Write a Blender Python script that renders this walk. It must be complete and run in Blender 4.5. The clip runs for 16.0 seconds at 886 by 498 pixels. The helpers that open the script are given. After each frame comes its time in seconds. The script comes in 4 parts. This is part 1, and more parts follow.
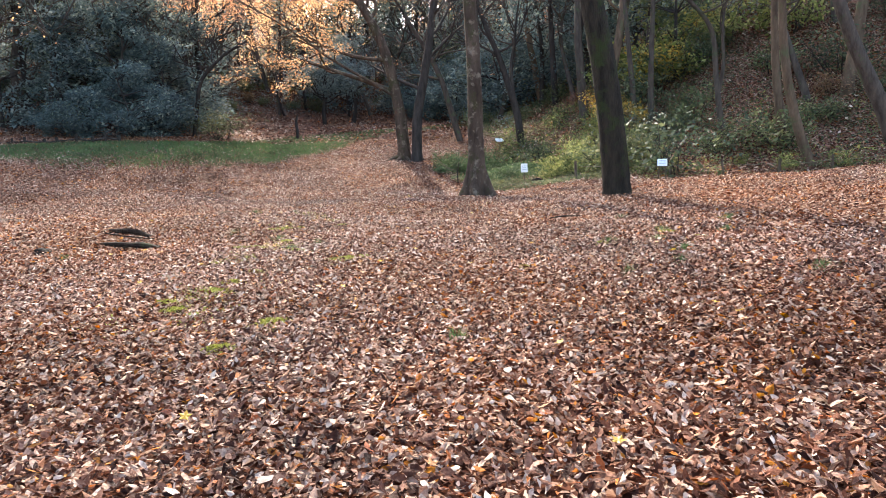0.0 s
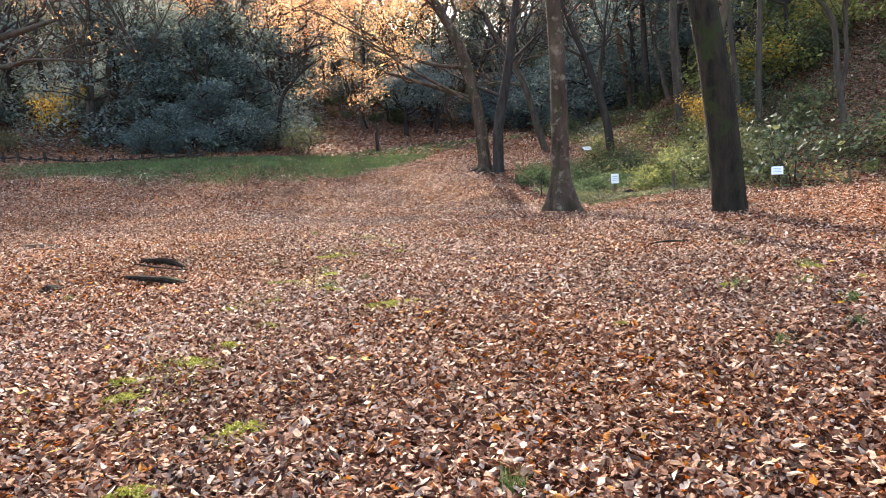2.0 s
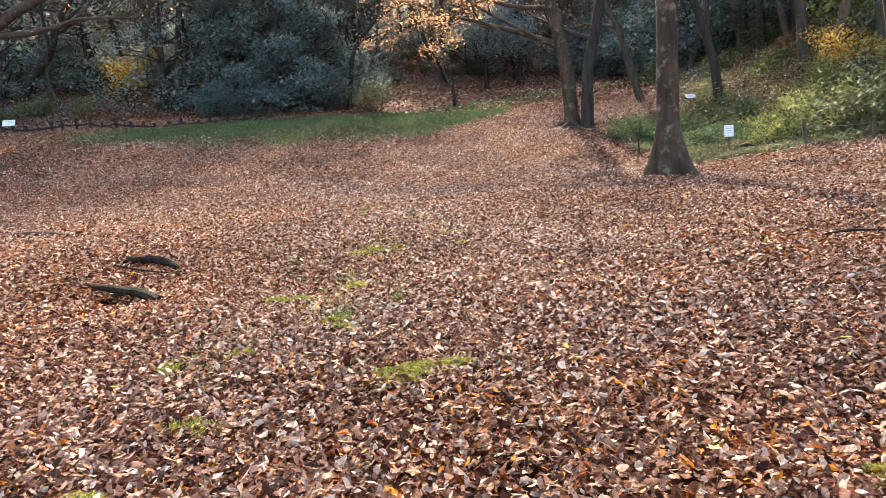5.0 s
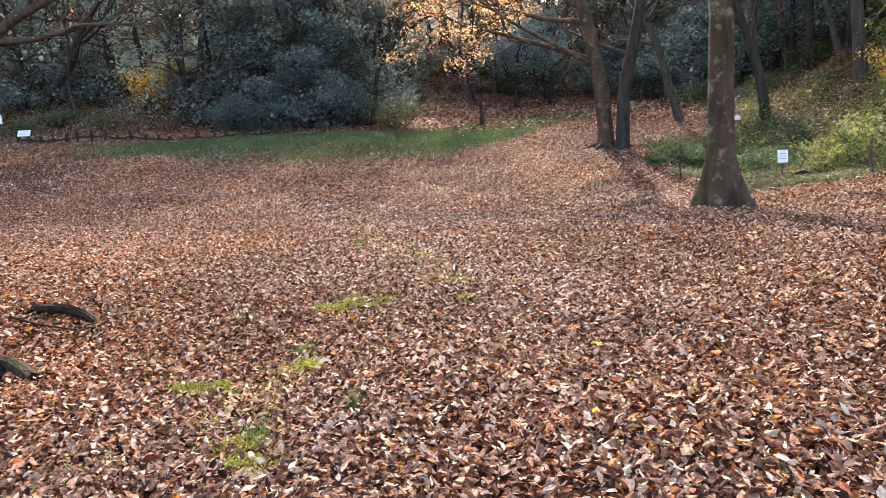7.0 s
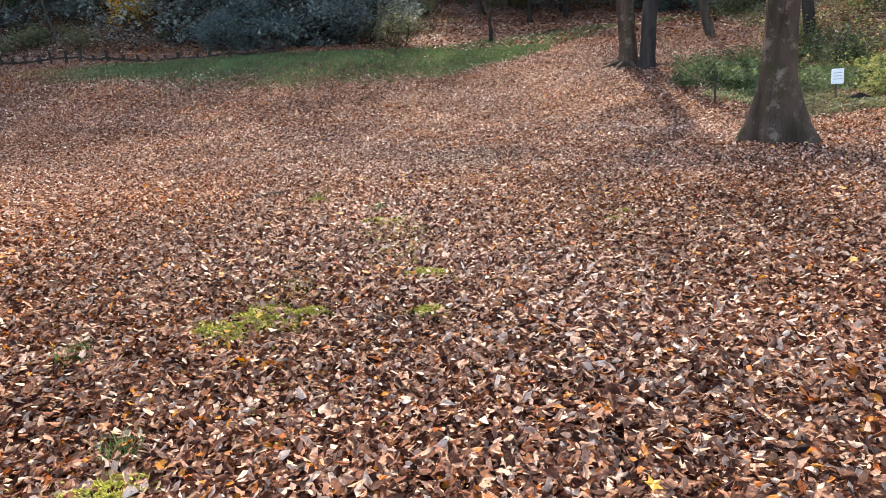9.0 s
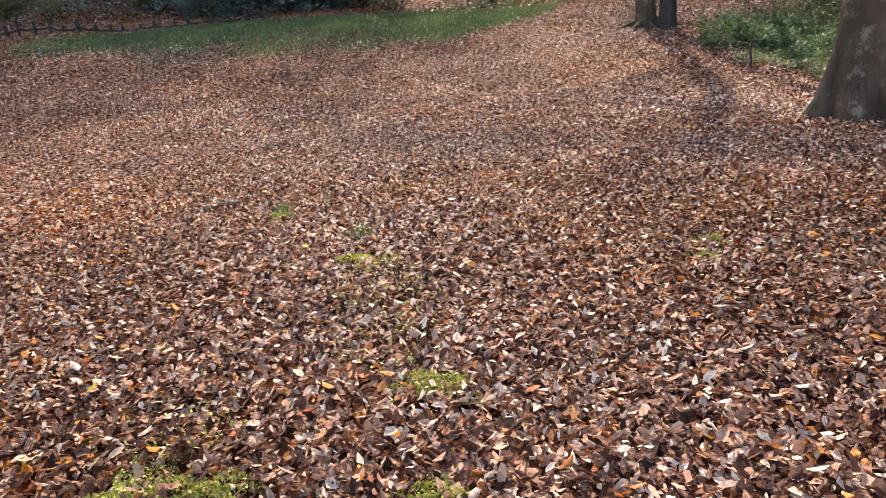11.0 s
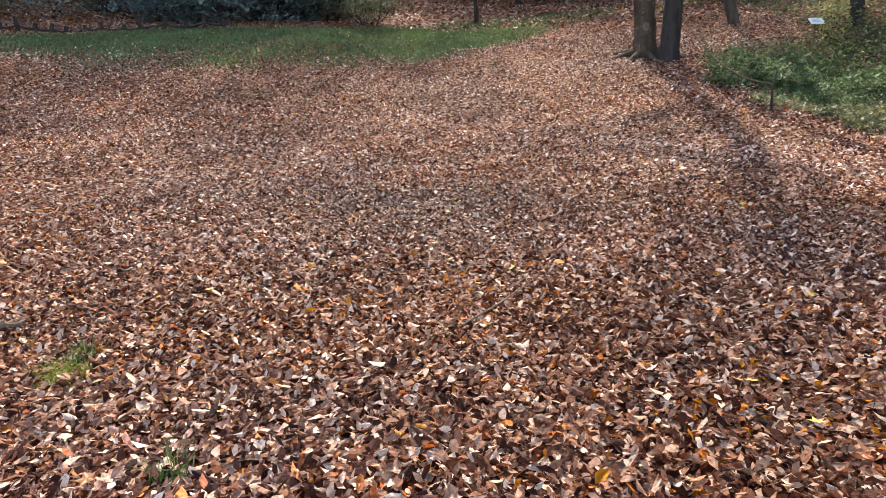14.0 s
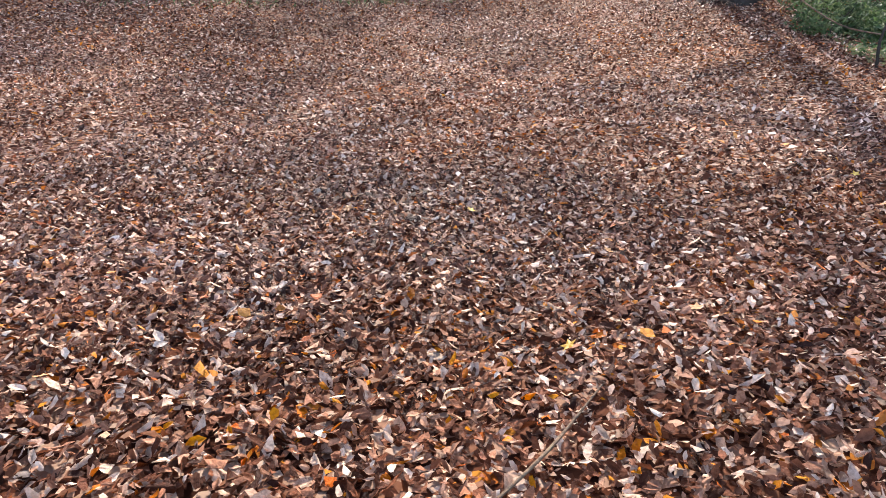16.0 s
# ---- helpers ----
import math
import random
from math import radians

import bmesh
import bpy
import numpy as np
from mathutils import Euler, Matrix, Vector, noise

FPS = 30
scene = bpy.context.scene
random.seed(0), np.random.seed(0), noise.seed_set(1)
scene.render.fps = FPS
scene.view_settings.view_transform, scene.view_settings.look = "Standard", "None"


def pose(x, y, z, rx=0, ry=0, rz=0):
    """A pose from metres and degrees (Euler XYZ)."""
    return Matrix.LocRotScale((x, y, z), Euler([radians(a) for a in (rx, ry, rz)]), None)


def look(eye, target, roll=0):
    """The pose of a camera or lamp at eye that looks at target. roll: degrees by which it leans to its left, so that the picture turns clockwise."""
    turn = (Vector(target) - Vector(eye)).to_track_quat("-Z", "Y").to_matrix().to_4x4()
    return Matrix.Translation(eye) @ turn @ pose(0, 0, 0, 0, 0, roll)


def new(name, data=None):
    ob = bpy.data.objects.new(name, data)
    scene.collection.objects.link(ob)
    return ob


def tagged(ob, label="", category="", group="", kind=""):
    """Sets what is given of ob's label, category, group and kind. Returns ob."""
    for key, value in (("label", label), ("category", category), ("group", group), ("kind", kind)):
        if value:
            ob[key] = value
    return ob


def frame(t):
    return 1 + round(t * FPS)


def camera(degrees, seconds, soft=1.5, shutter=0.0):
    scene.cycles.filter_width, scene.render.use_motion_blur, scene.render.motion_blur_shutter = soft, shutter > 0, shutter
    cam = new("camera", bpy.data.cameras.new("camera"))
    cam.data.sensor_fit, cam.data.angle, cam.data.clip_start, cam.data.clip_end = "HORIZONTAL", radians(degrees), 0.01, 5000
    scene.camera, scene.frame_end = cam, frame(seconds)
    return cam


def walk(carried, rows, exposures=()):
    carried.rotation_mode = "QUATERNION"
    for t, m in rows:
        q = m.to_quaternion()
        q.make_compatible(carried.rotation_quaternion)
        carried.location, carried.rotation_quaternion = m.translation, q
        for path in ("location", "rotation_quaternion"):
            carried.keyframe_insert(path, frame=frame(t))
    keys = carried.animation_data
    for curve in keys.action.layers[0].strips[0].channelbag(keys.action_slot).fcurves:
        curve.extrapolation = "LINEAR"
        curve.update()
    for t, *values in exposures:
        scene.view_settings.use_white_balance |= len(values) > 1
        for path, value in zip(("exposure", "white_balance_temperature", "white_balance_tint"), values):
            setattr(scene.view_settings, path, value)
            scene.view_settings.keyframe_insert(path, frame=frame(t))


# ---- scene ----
cam = camera(66.6, 16.0, 0.85)
PATH = [
    (0, (0.049, 0.299, 1.356), (0.041, 2.278, 1.071), -2.11),
    (0.5, (0.125, 0.839, 1.354), (0.019, 2.83, 1.195), -3.18),
    (1, (0.202, 1.292, 1.367), (-0.023, 3.267, 1.144), -2.34),
    (1.5, (0.218, 1.757, 1.39), (0.058, 3.736, 1.151), -1.76),
    (2, (0.233, 2.3, 1.412), (-0.029, 4.267, 1.167), -3.13),
    (2.5, (0.162, 2.816, 1.419), (-0.209, 4.771, 1.22), -2.59),
    (3, (0.156, 3.291, 1.407), (-0.173, 5.248, 1.159), -2.6),
    (3.5, (0.129, 3.806, 1.464), (-0.306, 5.741, 1.211), -4.27),
    (4, (0.038, 4.323, 1.454), (-0.489, 6.235, 1.194), -4.14),
    (4.2, (0.019, 4.494, 1.456), (-0.48, 6.407, 1.152), -4.75),
    (6.3, (-0.116, 6.549, 1.49), (-0.706, 8.423, 1.115), -4.01),
    (6.5, (-0.174, 6.743, 1.468), (-0.78, 8.628, 1.184), -3.62),
    (7, (-0.235, 7.252, 1.452), (-0.825, 9.139, 1.153), -3.62),
    (7.5, (-0.347, 7.754, 1.412), (-0.99, 9.621, 1.091), -4.7),
    (8, (-0.398, 8.375, 1.39), (-1.048, 10.237, 1.058), -3.9),
    (8.2, (-0.4, 8.642, 1.424), (-1.03, 10.504, 1.054), -4.1),
    (10.3, (-1.063, 11.007, 1.493), (-1.706, 12.805, 0.896), -3.67),
    (10.5, (-1.128, 11.195, 1.487), (-1.777, 12.999, 0.915), -4.17),
    (11, (-1.228, 11.581, 1.495), (-1.855, 13.378, 0.88), -5.27),
    (11.5, (-1.313, 12.007, 1.511), (-2.016, 13.769, 0.877), -5.55),
    (12, (-1.423, 12.436, 1.52), (-2.025, 14.25, 0.931), -3.19),
    (12.5, (-1.515, 12.875, 1.477), (-2.106, 14.679, 0.848), -4.38),
    (13, (-1.615, 13.339, 1.483), (-2.316, 15.086, 0.807), -5.24),
    (13.5, (-1.74, 13.825, 1.497), (-2.336, 15.615, 0.835), -3.08),
    (14, (-1.848, 14.331, 1.485), (-2.407, 16.165, 0.917), -2.2),
    (14.5, (-1.964, 14.806, 1.442), (-2.557, 16.609, 0.809), -1.98),
    (15, (-2.09, 15.278, 1.421), (-2.644, 17.09, 0.782), -0.89),
    (15.5, (-2.193, 15.757, 1.412), (-2.814, 17.55, 0.78), -0.27),
    (16, (-2.316, 16.216, 1.374), (-2.958, 17.969, 0.657), -1.05),
]
walk(cam, [(t, look(eye, target, roll)) for t, eye, target, roll in PATH],
     [(0, 2.3, 6350, 10), (1.5, 2.32, 6700, 10), (8.2, 2.3, 6700, 10), (10.3, 2.12, 6700, 11), (14.5, 2.12, 6550, 11), (16, 2.15, 6150, 12)])

# ---- light ----
SUN_AZ, SUN_EL = -15.0, 35.0
world = bpy.data.worlds.new("world")
scene.world = world
world.use_nodes = True
sky = world.node_tree.nodes.new("ShaderNodeTexSky")
sky.sky_type, sky.sun_disc = "NISHITA", False
sky.sun_elevation, sky.sun_rotation = radians(SUN_EL), radians(SUN_AZ)
sky.air_density, sky.dust_density = 1.0, 2.5
world.node_tree.links.new(sky.outputs["Color"], world.node_tree.nodes["Background"].inputs["Color"])
world.node_tree.nodes["Background"].inputs["Strength"].default_value = 0.15
sun = new("sun", bpy.data.lights.new("sun", "SUN"))
sun.data.energy, sun.data.angle, sun.data.color = 2.9, radians(0.6), (1.0, 0.89, 0.74)
sun.matrix_basis = look((40 * math.sin(radians(SUN_AZ)), 40 * math.cos(radians(SUN_AZ)), 40 * math.tan(radians(SUN_EL))), (0, 0, 0))



# ---- materials ----
def material(name):
    m = bpy.data.materials.new(name)
    m.use_nodes = True
    return m, m.node_tree.nodes, m.node_tree.links, m.node_tree.nodes["Principled BSDF"]


def ramp(nodes, stops, constant=False):
    r = nodes.new("ShaderNodeValToRGB")
    if constant:
        r.color_ramp.interpolation = "CONSTANT"
    e = r.color_ramp.elements
    while len(e) < len(stops):
        e.new(0.5)
    for i, (at, c) in enumerate(stops):
        e[i].position, e[i].color = at, (*c, 1)
    return r


def texture(nodes, links, kind, scale, **more):
    n = nodes.new("ShaderNodeTex" + kind)
    n.inputs["Scale"].default_value = scale
    for key, value in more.items():
        n.inputs[key].default_value = value
    g = nodes.new("ShaderNodeNewGeometry")
    links.new(g.outputs["Position"], n.inputs["Vector"])
    return n


def leafy(name, stops, rough=0.5, through_light=0.35, patch=0.5, spread=0.0, specular=0.5, mottle=False, drift=False):
    """Leaves: a colour for each leaf, patches of lighter and darker growth, light that shines through."""
    m, nodes, links, p = material(name)
    g = nodes.new("ShaderNodeNewGeometry")
    r = ramp(nodes, stops)
    links.new(g.outputs["Random Per Island"], r.inputs["Fac"])
    n = texture(nodes, links, "Noise", patch, Detail=3.0)
    hsv = nodes.new("ShaderNodeHueSaturation")
    mr = nodes.new("ShaderNodeMapRange")
    mr.inputs["From Min"].default_value, mr.inputs["From Max"].default_value = 0.3, 0.7
    mr.inputs["To Min"].default_value, mr.inputs["To Max"].default_value = 0.7, 1.3
    links.new(n.outputs["Fac"], mr.inputs["Value"])
    links.new(mr.outputs["Result"], hsv.inputs["Value"])
    info = nodes.new("ShaderNodeObjectInfo")
    hue = nodes.new("ShaderNodeMapRange")
    hue.inputs["To Min"].default_value, hue.inputs["To Max"].default_value = 0.5 - spread, 0.5 + spread
    links.new(info.outputs["Random"], hue.inputs["Value"])
    links.new(hue.outputs["Result"], hsv.inputs["Hue"])
    links.new(r.outputs["Color"], hsv.inputs["Color"])
    if drift:
        wide = texture(nodes, links, "Noise", 0.22, Detail=3.0)
        warm = nodes.new("ShaderNodeMapRange")
        warm.inputs["From Min"].default_value, warm.inputs["From Max"].default_value = 0.35, 0.65
        warm.inputs["To Min"].default_value, warm.inputs["To Max"].default_value = 0.85, 1.15
        links.new(wide.outputs["Fac"], warm.inputs["Value"])
        links.new(warm.outputs["Result"], hsv.inputs["Saturation"])
    colour = hsv.outputs["Color"]
    if mottle:
        fine = texture(nodes, links, "Noise", 55.0, Detail=4.0, Roughness=0.7)
        tone = ramp(nodes, [(0.32, (0.5, 0.46, 0.43)), (0.6, (1, 1, 1))])
        links.new(fine.outputs["Fac"], tone.inputs["Fac"])
        mult = nodes.new("ShaderNodeMixRGB")
        mult.blend_type = "MULTIPLY"
        mult.inputs["Fac"].default_value = 1.0
        links.new(hsv.outputs["Color"], mult.inputs["Color1"])
        links.new(tone.outputs["Color"], mult.inputs["Color2"])
        colour = mult.outputs["Color"]
        bump = nodes.new("ShaderNodeBump")
        bump.inputs["Distance"].default_value, bump.inputs["Strength"].default_value = 0.02, 0.7
        links.new(fine.outputs["Fac"], bump.inputs["Height"])
        links.new(bump.outputs["Normal"], p.inputs["Normal"])
    links.new(colour, p.inputs["Base Color"])
    p.inputs["Roughness"].default_value = rough
    p.inputs["Specular IOR Level"].default_value = specular
    if through_light:
        t = nodes.new("ShaderNodeBsdfTranslucent")
        links.new(hsv.outputs["Color"], t.inputs["Color"])
        mix = nodes.new("ShaderNodeMixShader")
        mix.inputs["Fac"].default_value = through_light
        links.new(p.outputs[0], mix.inputs[1])
        links.new(t.outputs[0], mix.inputs[2])
        links.new(mix.outputs[0], nodes["Material Output"].inputs["Surface"])
    return m


def bark(name, dark, light, moss=None, moss_at=0.55, scale=5.0, blotch=None):
    m, nodes, links, p = material(name)
    n = texture(nodes, links, "Noise", scale, Detail=6.0, Roughness=0.65)
    mp = nodes.new("ShaderNodeMapping")
    mp.inputs["Scale"].default_value = (1, 1, 0.25)
    g = nodes.new("ShaderNodeNewGeometry")
    links.new(g.outputs["Position"], mp.inputs["Vector"])
    links.new(mp.outputs["Vector"], n.inputs["Vector"])
    r = ramp(nodes, [(0.3, dark), (0.7, light)])
    links.new(n.outputs["Fac"], r.inputs["Fac"])
    colour = r.outputs["Color"]
    for tint, at, size in ((moss, moss_at, 1.7), (blotch, 0.6, 3.1)):
        if tint:
            n2 = texture(nodes, links, "Noise", size, Detail=5.0, Roughness=0.7)
            r2 = ramp(nodes, [(at - 0.06, (0, 0, 0)), (at + 0.06, (1, 1, 1))])
            links.new(n2.outputs["Fac"], r2.inputs["Fac"])
            mix = nodes.new("ShaderNodeMixRGB")
            mix.inputs["Color2"].default_value = (*tint, 1)
            links.new(r2.outputs["Color"], mix.inputs["Fac"])
            links.new(colour, mix.inputs["Color1"])
            colour = mix.outputs["Color"]
    links.new(colour, p.inputs["Base Color"])
    p.inputs["Roughness"].default_value = 0.9
    p.inputs["Specular IOR Level"].default_value = 0.12
    b = nodes.new("ShaderNodeBump")
    b.inputs["Distance"].default_value, b.inputs["Strength"].default_value = 0.04, 0.9
    fine = texture(nodes, links, "Noise", scale * 5, Detail=6.0)
    links.new(mp.outputs["Vector"], fine.inputs["Vector"])
    links.new(fine.outputs["Fac"], b.inputs["Height"])
    links.new(b.outputs["Normal"], p.inputs["Normal"])
    return m


def plain(name, colour, rough=0.6, metal=0.0, vary=0.25, scale=9.0):
    m, nodes, links, p = material(name)
    n = texture(nodes, links, "Noise", scale, Detail=5.0)
    lo, hi = [tuple(min(1, c * k) for c in colour) for k in (1 - vary, 1 + vary)]
    r = ramp(nodes, [(0.3, lo), (0.7, hi)])
    links.new(n.outputs["Fac"], r.inputs["Fac"])
    links.new(r.outputs["Color"], p.inputs["Base Color"])
    p.inputs["Roughness"].default_value, p.inputs["Metallic"].default_value = rough, metal
    return m


LITTER = [(0.0, (0.028, 0.008, 0.004)), (0.28, (0.09, 0.029, 0.014)), (0.46, (0.19, 0.07, 0.037)), (0.61, (0.33, 0.158, 0.097)),
          (0.77, (0.51, 0.3, 0.2)), (0.955, (0.82, 0.64, 0.5)), (0.962, (0.42, 0.09, 0.02)), (1.0, (0.62, 0.25, 0.035))]
M_LITTER = leafy("dry_leaf", LITTER, 0.6, 0.15, 0.35, 0, 0.12, True, True)
M_FAR_LITTER = leafy("dry_leaf_far", LITTER, 0.65, 0.15, 0.3, 0, 0.12, False, True)
M_GRASS = leafy("grass_blade", [(0, (0.04, 0.08, 0.022)), (0.6, (0.085, 0.155, 0.045)), (1, (0.17, 0.22, 0.08))], 0.5, 0.4)
M_MOSS = leafy("moss", [(0, (0.14, 0.15, 0.02)), (0.6, (0.34, 0.33, 0.05)), (1, (0.5, 0.46, 0.12))], 0.8, 0.2)
# Green paled and greyed: the colour stands in for haze over the woods.
M_EVERGREEN = leafy("hazed_evergreen_leaf", [(0, (0.1, 0.13, 0.125)), (0.5, (0.21, 0.26, 0.245)), (1, (0.36, 0.4, 0.33))], 0.6, 0.55, 0.35, 0.02, 0.25)
# Bluish and lightened, with haze and shade of the wood's edge painted in.
M_THICKET = leafy("hazed_thicket_leaf", [(0, (0.06, 0.085, 0.078)), (0.5, (0.125, 0.165, 0.155)), (0.85, (0.2, 0.25, 0.225)), (1, (0.36, 0.39, 0.27))], 0.6, 0.55, 0.9, 0.03, 0.2)
# Darker copy of the evergreen leaf: the east slope's shade put into the colour.
M_EVERGREEN_SHADED = leafy("shaded_evergreen_leaf", [(0, (0.035, 0.05, 0.03)), (0.6, (0.08, 0.1, 0.05)), (1, (0.18, 0.19, 0.09))], 0.55, 0.35, 0.5, 0.02, 0.3)
M_OLIVE = leafy("olive_leaf", [(0, (0.065, 0.085, 0.04)), (0.6, (0.14, 0.155, 0.065)), (1, (0.27, 0.25, 0.115))], 0.55, 0.4, 0.5, 0.02, 0.2)
# Yellow-green leaf made lighter: sunlight on the bank is put into its colour.
M_SUNNY = leafy("sunlit_tint_leaf", [(0, (0.09, 0.12, 0.035)), (0.6, (0.25, 0.27, 0.075)), (1, (0.5, 0.45, 0.16))], 0.55, 0.45, 0.8, 0.01, 0.2)
M_GREEN = leafy("bright_leaf", [(0, (0.04, 0.07, 0.025)), (0.6, (0.08, 0.125, 0.045)), (1, (0.17, 0.21, 0.1))], 0.55, 0.5, 0.8, 0.01, 0.2)
M_ORANGE = leafy("orange_leaf", [(0, (0.55, 0.24, 0.1)), (0.6, (0.78, 0.43, 0.2)), (1, (0.85, 0.58, 0.32))], 0.5, 0.65, 0.8, 0.01)
M_YELLOW = leafy("yellow_leaf", [(0, (0.5, 0.28, 0.03)), (0.6, (0.65, 0.42, 0.05)), (1, (0.75, 0.6, 0.15))], 0.5, 0.5, 0.8, 0.01)
M_RUSSET = leafy("russet_leaf", [(0, (0.14, 0.06, 0.03)), (0.6, (0.28, 0.14, 0.07)), (1, (0.4, 0.25, 0.13))], 0.5, 0.4, 0.8, 0.02)
M_BEECH = bark("smooth_bark", (0.03, 0.019, 0.013), (0.11, 0.074, 0.052), (0.05, 0.045, 0.02), 0.58, 4.0, (0.19, 0.145, 0.105))
M_DARK = bark("mossy_bark", (0.01, 0.008, 0.006), (0.042, 0.032, 0.022), (0.03, 0.036, 0.012), 0.6, 6.0)
M_BARK = bark("grey_bark", (0.04, 0.03, 0.024), (0.12, 0.092, 0.072), (0.07, 0.08, 0.04), 0.6, 5.0)
M_BLACK = bark("dark_bark", (0.02, 0.016, 0.014), (0.07, 0.055, 0.045), None, 0.5, 5.0)
M_TAN = bark("tan_bark", (0.06, 0.038, 0.025), (0.19, 0.128, 0.082), (0.1, 0.1, 0.05), 0.63, 4.0)
M_ROOT = bark("damp_root", (0.01, 0.006, 0.004), (0.05, 0.032, 0.02), (0.045, 0.05, 0.018), 0.64, 9.0)
M_WOOD = bark("weathered_wood", (0.05, 0.035, 0.025), (0.16, 0.12, 0.085), (0.06, 0.07, 0.03), 0.6, 8.0)
M_STONE = plain("stone", (0.22, 0.21, 0.19), 0.85, 0, 0.35, 7.0)
M_WHITE = plain("white_board", (0.8, 0.8, 0.78), 0.35, 0, 0.04)
M_PRINT = plain("grey_print", (0.35, 0.36, 0.38), 0.5)
M_ROPE = plain("rope", (0.2, 0.17, 0.12), 0.9)


def soil():
    m, nodes, links, p = material("leaf_strewn_soil")
    v = texture(nodes, links, "Voronoi", 21.0, Randomness=1.0)
    r = ramp(nodes, [(k, c) for k, c in LITTER])
    sep = nodes.new("ShaderNodeSeparateColor")
    links.new(v.outputs["Color"], sep.inputs["Color"])
    links.new(sep.outputs["Red"], r.inputs["Fac"])
    # Broad uneven tone; its low range also paints in shade between the leaves.
    big = texture(nodes, links, "Noise", 0.4, Detail=4.0)
    mr = nodes.new("ShaderNodeMapRange")
    mr.inputs["From Min"].default_value, mr.inputs["From Max"].default_value = 0.3, 0.7
    mr.inputs["To Min"].default_value, mr.inputs["To Max"].default_value = 0.35, 0.6
    links.new(big.outputs["Fac"], mr.inputs["Value"])
    hsv = nodes.new("ShaderNodeHueSaturation")
    links.new(mr.outputs["Result"], hsv.inputs["Value"])
    links.new(r.outputs["Color"], hsv.inputs["Color"])
    links.new(hsv.outputs["Color"], p.inputs["Base Color"])
    p.inputs["Roughness"].default_value = 0.95
    p.inputs["Specular IOR Level"].default_value = 0.03
    b = nodes.new("ShaderNodeBump")
    b.inputs["Distance"].default_value, b.inputs["Strength"].default_value = 0.05, 1.0
    links.new(sep.outputs["Green"], b.inputs["Height"])
    links.new(b.outputs["Normal"], p.inputs["Normal"])
    return m


M_SOIL = soil()
# ---- terrain ----
VALLEY = [(-90, 22), (-48, 31), (-34, 38.5), (-26, 41), (-20, 46), (-16.5, 49.5), (-18.5, 60), (-20, 68), (-12, 71), (-4, 68), (1, 62),
          (2.5, 50), (3.6, 42), (4.2, 36), (6.2, 30.5), (8.6, 27.5), (13, 25.8), (22, 23), (60, 13), (75, -70), (-100, -70)]


def sstep(t):
    t = np.clip(t, 0, 1)
    return t * t * (3 - 2 * t)


def softplus(t, w):
    return w * np.logaddexp(0, t / w)


def beyond(x, y):
    """How far a place lies outside the valley's floor, in metres."""
    x, y = np.asarray(x, float), np.asarray(y, float)
    best, inside = np.full(x.shape, 1e9), np.zeros(x.shape, bool)
    for (x0, y0), (x1, y1) in zip(VALLEY, VALLEY[1:] + VALLEY[:1]):
        dx, dy = x1 - x0, y1 - y0
        k = np.clip(((x - x0) * dx + (y - y0) * dy) / (dx * dx + dy * dy), 0, 1)
        best = np.minimum(best, np.hypot(x - x0 - k * dx, y - y0 - k * dy))
        cross = ((y0 > y) != (y1 > y)) & (x < x0 + (y - y0) * dx / (dy if dy else 1e-9))
        inside ^= cross
    return np.where(inside, -best, best)


def far_lift(y):
    """The gentle rise of the land towards the far end."""
    y = np.asarray(y, float)
    return 0.0068 * np.minimum(y, 90) * sstep((y - 18) / 10)


def ground(x, y):
    """The height of the ground."""
    x, y = np.asarray(x, float), np.asarray(y, float)
    outer = 0.185 * softplus(y - 27.2, 1.2) - 0.175 * softplus(y - 39, 2.0) + 0.11 * softplus(y - 51, 2.5)
    inner = 0.13 * softplus(y - 30.5, 1.2) - 0.14 * softplus(y - 50, 2.0) + 0.11 * softplus(y - 51, 2.5)
    middle = sstep((x + 18) / 8)
    rise = outer + (inner - outer) * middle
    east = sstep((x + 1.2) / 4)
    rise = rise * (1 - 0.85 * east * (1 - sstep((y - 35) / 8)))
    rise = rise + 0.05 * np.maximum(-10 - x, 0) * sstep((y - 24) / 8)
    dip = -0.25 * east * sstep((y - 21) / 5) * (1 - sstep((y - 36) / 8))
    dip = dip + 0.05 * np.clip(x - 1.5, 0, 12) * (1 - sstep((y - 18) / 8)) - 0.12 * np.exp(-((x - 1.5) ** 2 + (y - 22) ** 2) / 6)
    dip = dip - 0.36 * np.exp(-((y - 27) / 4.2) ** 2) * sstep((x + 11) / 5) * (1 - sstep((x - 2) / 3)) - 0.13 * np.exp(-((x + 5) ** 2 + (y - 11.1) ** 2) / 1.1) + far_lift(y)
    d = beyond(x, y)
    behind = sstep((y + 5) / 15)
    hill = (0.62 * softplus(d - 4.5, 2.2) - 0.42 * softplus(d - 30, 8)) * behind + 0.12 * np.clip(d, 0, 6) * behind
    west = 1 - 0.5 * sstep((d - 8) / 16) * (1 - sstep((x + 12) / 30)) * sstep((x + 48) / 14)
    hill = hill * west + 0.35 * np.exp(-((x + 9.5) ** 2 + (y - 12) ** 2) / 14) + 1.05 * np.exp(-((x + 25) ** 2 + (y - 25) ** 2) / 45)
    bump = 0.05 * np.sin(0.9 * x + 1.3) * np.sin(0.7 * y) + 0.03 * np.sin(2.1 * x + y) * np.sin(1.7 * y - 0.6 * x)
    rough = 0.25 * np.sin(0.8 * x + 0.5 * y) * np.sin(0.6 * y - 0.4 * x + 2) * sstep((d - 2) / 6)
    return rise + dip + hill + bump + rough


# ---- mesh tools ----
rng = np.random.RandomState(7)


